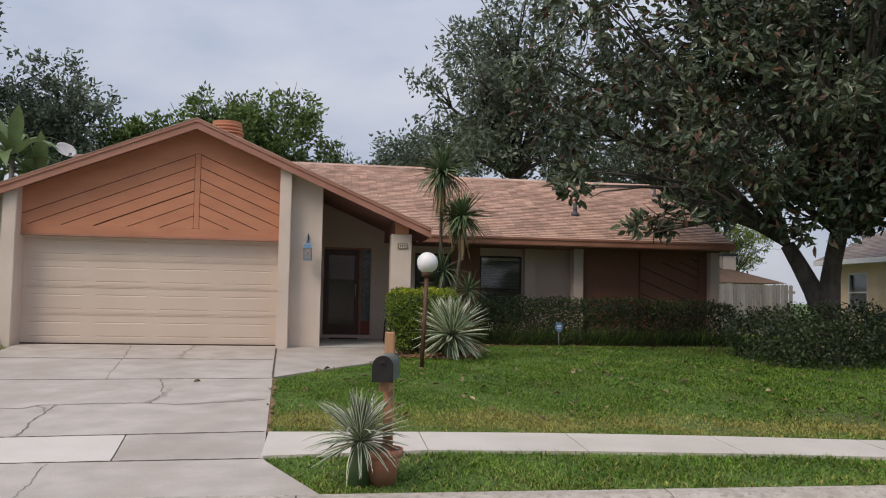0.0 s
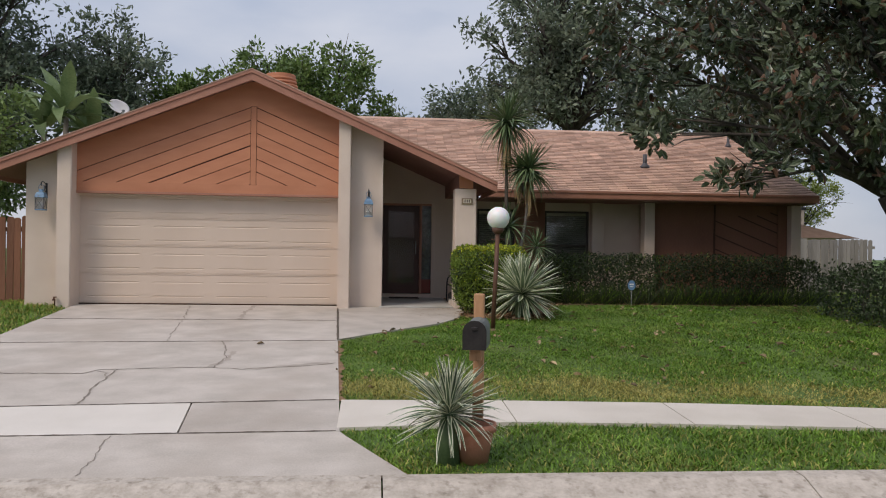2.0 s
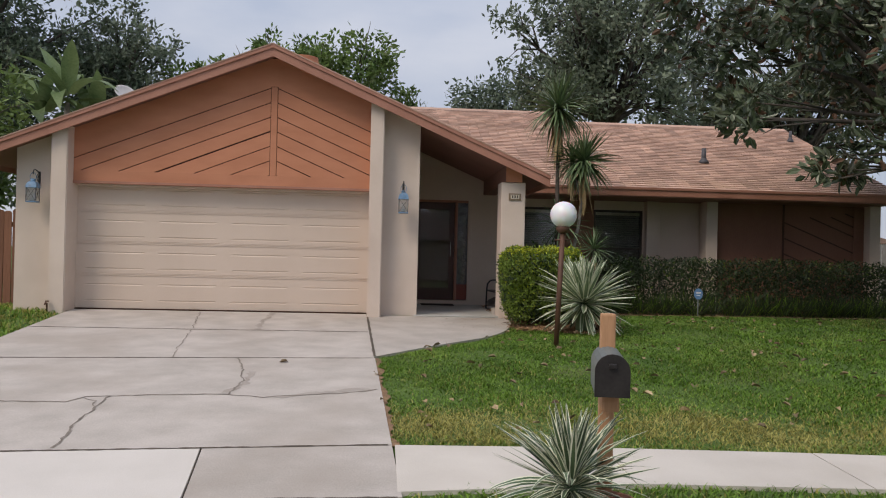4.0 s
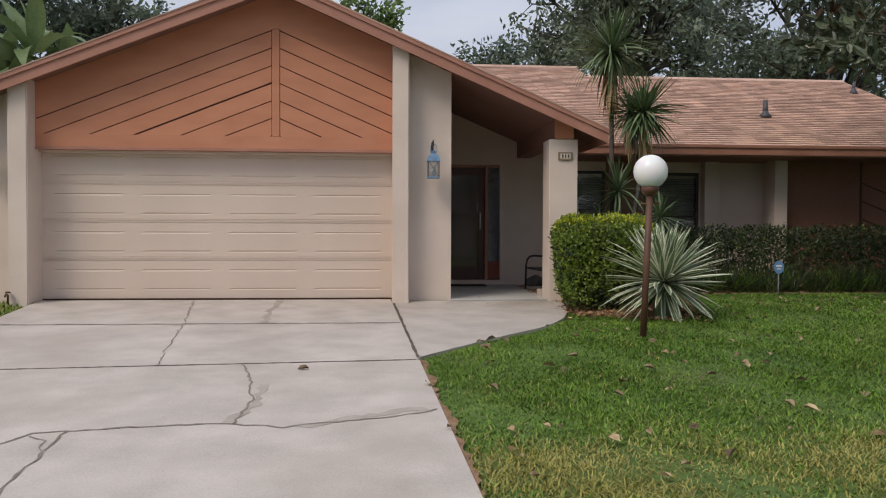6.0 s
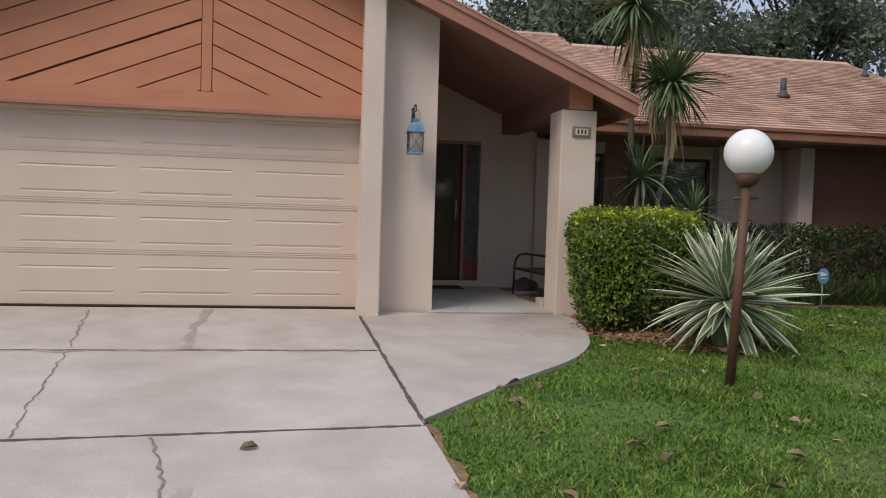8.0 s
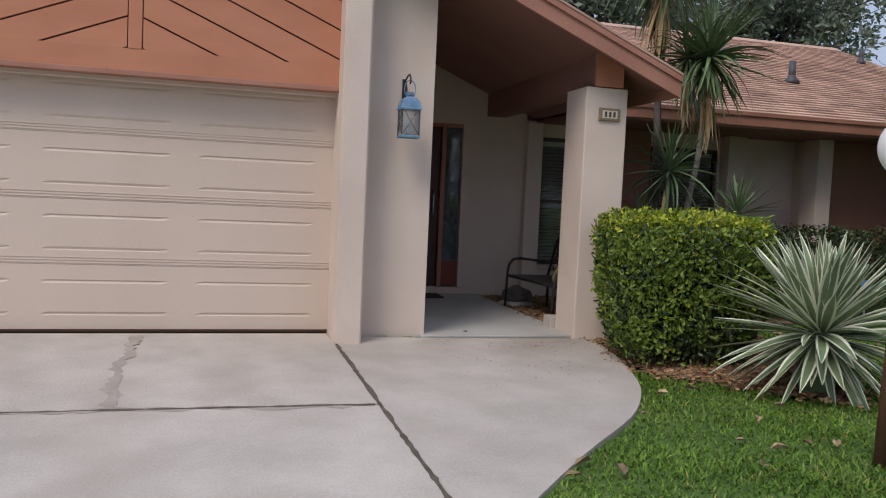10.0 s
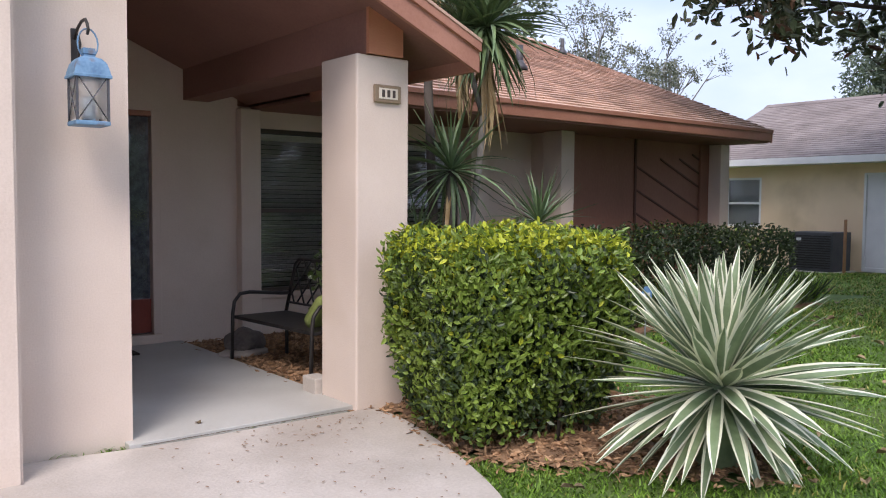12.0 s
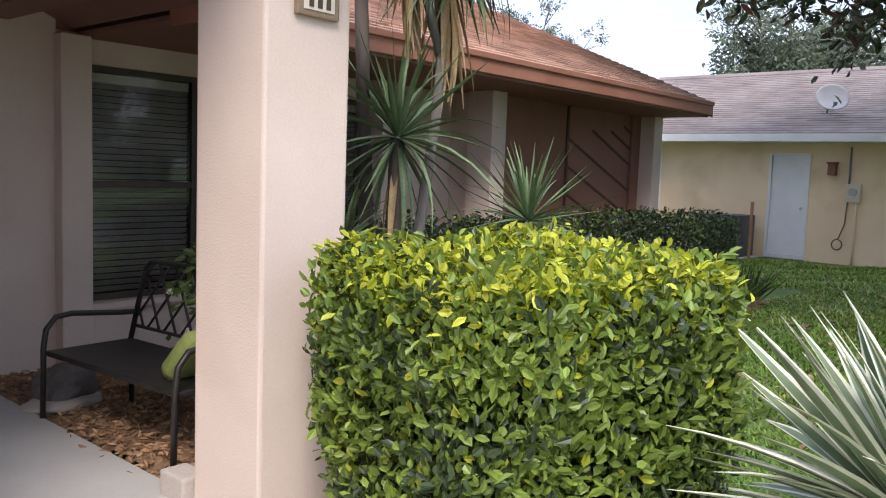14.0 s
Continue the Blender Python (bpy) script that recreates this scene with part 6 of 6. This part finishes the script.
def dish(label, at, turn, tilt_up, r=0.30):
    """A satellite dish: shallow bowl, arm with receiver, bent mast."""
    t = thing("satellite_dish", label, "satellite dish", at, "satellite dishes", turn=turn)
    bm = bmesh.new()
    prof = [(r * u, 0.22 * r * u * u) for u in np.linspace(0.02, 1, 8)]
    prof += [(r * u, 0.22 * r * u * u + 0.012) for u in np.linspace(1, 0.02, 8)]
    lathe(bm, prof, 28)
    ob = part("bowl", bm, DISH_GREY, t, "pale grey bowl")
    ob.matrix_basis = pose(0, 0, 0.55, 90 - tilt_up, 0, 0)
    bm = bmesh.new()
    tube(bm, [(0, 0.35, 0.0), (0, 0.3, 0.35), (0, 0.05, 0.55)], 0.022, 8)
    part("mast", bm, GREYMETAL, t)
    bm = bmesh.new()
    tube(bm, [(0, 0.02, 0.36), (0, -0.30, 0.42)], 0.014, 8)
    box(bm, -0.03, 0.03, -0.36, -0.28, 0.40, 0.47, 0.01)
    part("receiver_arm", bm, GREYMETAL, t)


# ---------- neighbouring house ----------
NX = 16.9
neighbour = thing("neighbour_house", "yellow stucco house with grey-brown shingle roof and white fascia", "house")
for y0, y1, z0, z1 in ((-4.0, 2.36, -0.1, 2.45), (2.36, 3.14, 2.05, 2.45), (3.14, 5.45, -0.1, 2.45), (5.45, 6.35, -0.1, 0.85), (5.45, 6.35, 2.0, 2.45), (6.35, 6.9, -0.1, 2.45)):
    boxed("wall", NX, NX + 0.2, y0, y1, z0, z1, YELLOW_STUCCO, neighbour, bevel=0)
boxed("wall", NX + 0.2, 24.0, -4.0, -3.8, -0.1, 2.45, YELLOW_STUCCO, neighbour, bevel=0)
boxed("wall", NX + 0.2, 24.0, 6.7, 6.9, -0.1, 2.45, YELLOW_STUCCO, neighbour, bevel=0)
N_EAVE, N_RIDGE, N_Z, N_K = 16.38, 20.3, 2.42, 0.42
bm = bmesh.new()
prism(bm, [(N_EAVE, N_Z - 0.02), (N_RIDGE, N_Z + N_K * (N_RIDGE - N_EAVE)), (24.3, N_Z), (24.3, N_Z - 0.12), (N_RIDGE, N_Z + N_K * (N_RIDGE - N_EAVE) - 0.12), (N_EAVE, N_Z - 0.14)], "y", -4.5, 7.3)
n_roof = part("roof", bm, SHINGLE_GREY, neighbour, "grey-brown shingle roof")
n_tilt = math.atan(N_K)
tabs_v, tabs_f, k = [], [], 0
rnd = random.Random(9)
for r in range(int((N_RIDGE - N_EAVE) / math.cos(n_tilt) / 0.14)):
    x = N_EAVE - 0.02 + r * 0.14 * math.cos(n_tilt)
    z = N_Z + N_K * (x - N_EAVE) - 0.012
    y = -4.5 + (r % 2) * 0.15
    while y < 7.0:
        w, dz = 0.295, rnd.uniform(0.0, 0.005)
        xb, zb = x + 0.15 * math.cos(n_tilt), z + 0.15 * math.sin(n_tilt)
        tabs_v += [(x, y, z), (x, y + w, z), (x, y, z + 0.015 + dz), (x, y + w, z + 0.015 + dz), (xb, y, zb + 0.006), (xb, y + w, zb + 0.006)]
        tabs_f += [(k, k + 1, k + 3, k + 2), (k + 2, k + 3, k + 5, k + 4)]
        k += 6
        y += 0.3
stuff("shingle_field", raw_mesh("shingle_field", tabs_v, tabs_f, SHINGLE_GREY), n_roof, "grey-brown asphalt shingles in courses")
boxed("fascia", N_EAVE - 0.03, N_EAVE, -4.5, 7.3, N_Z - 0.17, N_Z - 0.02, WHITE, neighbour, "white fascia board")
boxed("soffit", N_EAVE, NX, -4.4, 7.2, N_Z - 0.17, N_Z - 0.145, WHITE, neighbour)
bm = bmesh.new()
prism(bm, [(N_RIDGE - 0.16, N_Z + N_K * (N_RIDGE - 0.16 - N_EAVE) + 0.012), (N_RIDGE, N_Z + N_K * (N_RIDGE - N_EAVE) + 0.035), (N_RIDGE + 0.16, N_Z + N_K * (N_RIDGE - 0.16 - N_EAVE) + 0.012), (N_RIDGE, N_Z + N_K * (N_RIDGE - N_EAVE) - 0.02)], "y", -4.5, 7.3)
part("ridge_cap", bm, SHINGLE_GREY, neighbour)
n_door = boxed("side_door", NX + 0.03, NX + 0.08, 2.41, 3.09, 0.07, 2.0, WHITE, neighbour, "plain white side door, closed", bevel=0.004)
for y0, y1, z0, z1 in ((2.36, 2.41, -0.02, 2.05), (3.09, 3.14, -0.02, 2.05), (2.41, 3.09, 2.0, 2.05), (2.41, 3.09, -0.02, 0.068)):
    boxed("door_frame", NX - 0.02, NX + 0.1, y0, y1, z0, z1, WHITE, neighbour)
bm = bmesh.new()
bmesh.ops.create_uvsphere(bm, u_segments=12, v_segments=8, radius=0.03)
bmesh.ops.translate(bm, verts=bm.verts, vec=(NX - 0.02, 2.48, 0.98))
part("knob", bm, STEEL, n_door, "steel knob", smooth=True)
n_win = boxed("window", NX + 0.13, NX + 0.15, 5.45, 6.35, 0.85, 2.0, BLIND, neighbour, "white framed window with drawn pale blind", bevel=0)
for y0, y1, z0, z1 in ((5.45, 5.50, 0.85, 2.0), (6.30, 6.35, 0.85, 2.0), (5.50, 6.30, 0.85, 0.90), (5.50, 6.30, 1.95, 2.0), (5.50, 6.30, 1.38, 1.43)):
    boxed("frame_bar", NX + 0.0, NX + 0.06, y0, y1, z0, z1, WHITE, n_win)
boxed("pane", NX + 0.03, NX + 0.035, 5.50, 6.30, 0.90, 1.95, GLASS, n_win, "window glass", bevel=0)

dish("grey satellite dish on the neighbouring roof", (17.15, 2.15, 2.55), -62, 28)
dish("white satellite dish on the rear roof", (-6.35, 7.2, 4.35), 40, 40, 0.28)

ac = thing("air_conditioner", "dark grey air conditioning unit beside the yellow wall", "air conditioner", (16.25, 3.72, -0.05))
boxed("cabinet", -0.40, 0.40, -0.46, 0.46, 0.05, 0.86, SLATE, ac, "dark grey louvred cabinet", bevel=0.02)
boxed("base_pad", -0.48, 0.48, -0.54, 0.54, -0.05, 0.05, CONCRETE, ac)
for i in range(14):
    boxed("louvre", -0.412, -0.40, -0.42, 0.42, 0.12 + i * 0.05, 0.14 + i * 0.05, DARKMETAL, ac, bevel=0)
boxed("badge", -0.42, -0.412, 0.2, 0.3, 0.68, 0.74, WHITE, ac, bevel=0)
stake = boxed("wooden_stake", 16.1, 16.15, 3.12, 3.17, -0.1, 1.08, POST_WOOD, None)
tagged(stake, "thin weathered wooden stake beside the cooling unit", "stake")

meter = thing("electric_meter", "round electric meter on a beige wall box with conduit", "meter", (NX, 1.55, 1.32))
boxed("meter_box", -0.11, 0.0, -0.13, 0.13, -0.17, 0.17, PLATE_FACE, meter, "beige painted metal box", bevel=0.01)
bm = bmesh.new()
tube(bm, [(-0.11, 0, 0.02), (-0.17, 0, 0.02)], 0.075, 18)
part("dial", bm, STEEL, meter, "round glass dial")
bm = bmesh.new()
tube(bm, [(-0.04, -0.06, -0.17), (-0.04, -0.06, -1.35)], 0.022, 8)
part("conduit", bm, YELLOW_STUCCO, meter)
bm = bmesh.new()
tube(bm, [(-0.03, 0.10, 0.17), (-0.03, 0.10, 0.85)], 0.018, 8)
part("conduit", bm, GREYMETAL, meter)
bm = bmesh.new()
pts = [(-0.03, 0.10, -0.17), (-0.03, 0.12, -0.6), (-0.05, 0.2, -0.85)] + [(-0.06, 0.22 + 0.09 * math.sin(a), -0.98 + 0.10 * math.cos(a)) for a in np.linspace(0, 11, 26)]
tube(bm, pts, 0.012, 6)
part("cable", bm, REDWOOD, meter, "looped brown cable")
wlamp = thing("wall_lamp", "small rusty wall lamp beside the white door", "wall lamp", (NX, 1.95, 1.74))
boxed("body", -0.13, 0.0, -0.07, 0.07, -0.10, 0.12, REDWOOD, wlamp, bevel=0.012)
boxed("hood", -0.16, 0.0, -0.09, 0.09, 0.12, 0.15, REDWOOD, wlamp)

# low dark-roofed house far behind the fence
far = thing("far_house", "distant house with low dark brown hipped roof", "house", (16.5, 19.5, 0))
boxed("wall", -5.5, 5.6, 0.6, 7.4, -0.2, 2.0, STUCCO, far, bevel=0)
bm = bmesh.new()
ridge = [bm.verts.new(p) for p in ((-3.0, 4.0, 3.15), (3.7, 4.0, 3.15))]
eaves = [bm.verts.new(p) for p in ((-6.3, 0.0, 1.95), (6.4, 0.0, 1.95), (6.4, 8.0, 1.95), (-6.3, 8.0, 1.95))]
for f in ((eaves[0], eaves[1], ridge[1], ridge[0]), (eaves[1], eaves[2], ridge[1]), (eaves[2], eaves[3], ridge[0], ridge[1]), (eaves[3], eaves[0], ridge[0]), tuple(eaves[::-1])):
    bm.faces.new(f)
part("roof", bm, ROOF_BED, far, "dark brown roof")
boxed("chimney", 4.35, 5.05, 2.4, 3.0, 1.9, 3.35, STUCCO, far, "pale chimney with a dark cap")
boxed("chimney_cap", 4.28, 5.12, 2.33, 3.07, 3.354, 3.48, DARKMETAL, far)

# ---------- across the street: out of view, added for the window reflections ---
for x, y, s in ((-9.0, -31.0, 1), (7.5, -33.0, 2), (16.0, -29.0, 3), (-22.0, -34.0, 4), (27.0, -33.0, 5)):
    tree("street_tree", "leafy shade tree on the far side of the street", (x, y, -0.55), (3.5, 0.3), clump_cloud(100 + s, 24, (0, 0, 6.0), (4.2, 3.0, 3.0), 1.5), OAK, 0.40, 110, BARK, 110 + s)
across = thing("street_house", "low beige house on the far side of the street", "house", (-1.0, -38.0, -0.5))
boxed("wall", -7, 7, -4, 4, -0.2, 2.6, STUCCO, across, bevel=0)
bm = bmesh.new()
prism(bm, [(-4.8, 2.55), (0, 4.5), (4.8, 2.55), (4.8, 2.4), (0, 4.3), (-4.8, 2.4)], "x", -7.6, 7.6)
part("roof", bm, SHINGLE_GREY, across)
# invented foliage backdrop, keeps the bright horizon out of the window glass
wood = clump_cloud(140, 90, (0, 0, 3.4), (70, 4, 3.6), 2.6)
tree("reflection_backdrop", "added unseen line of foliage that hides the horizon from reflections", (0.0, -56.0, -0.6), (3.0, 0.3), wood, OLIVE_TREE, 0.9, 34, BARK, 141, limbs=False)
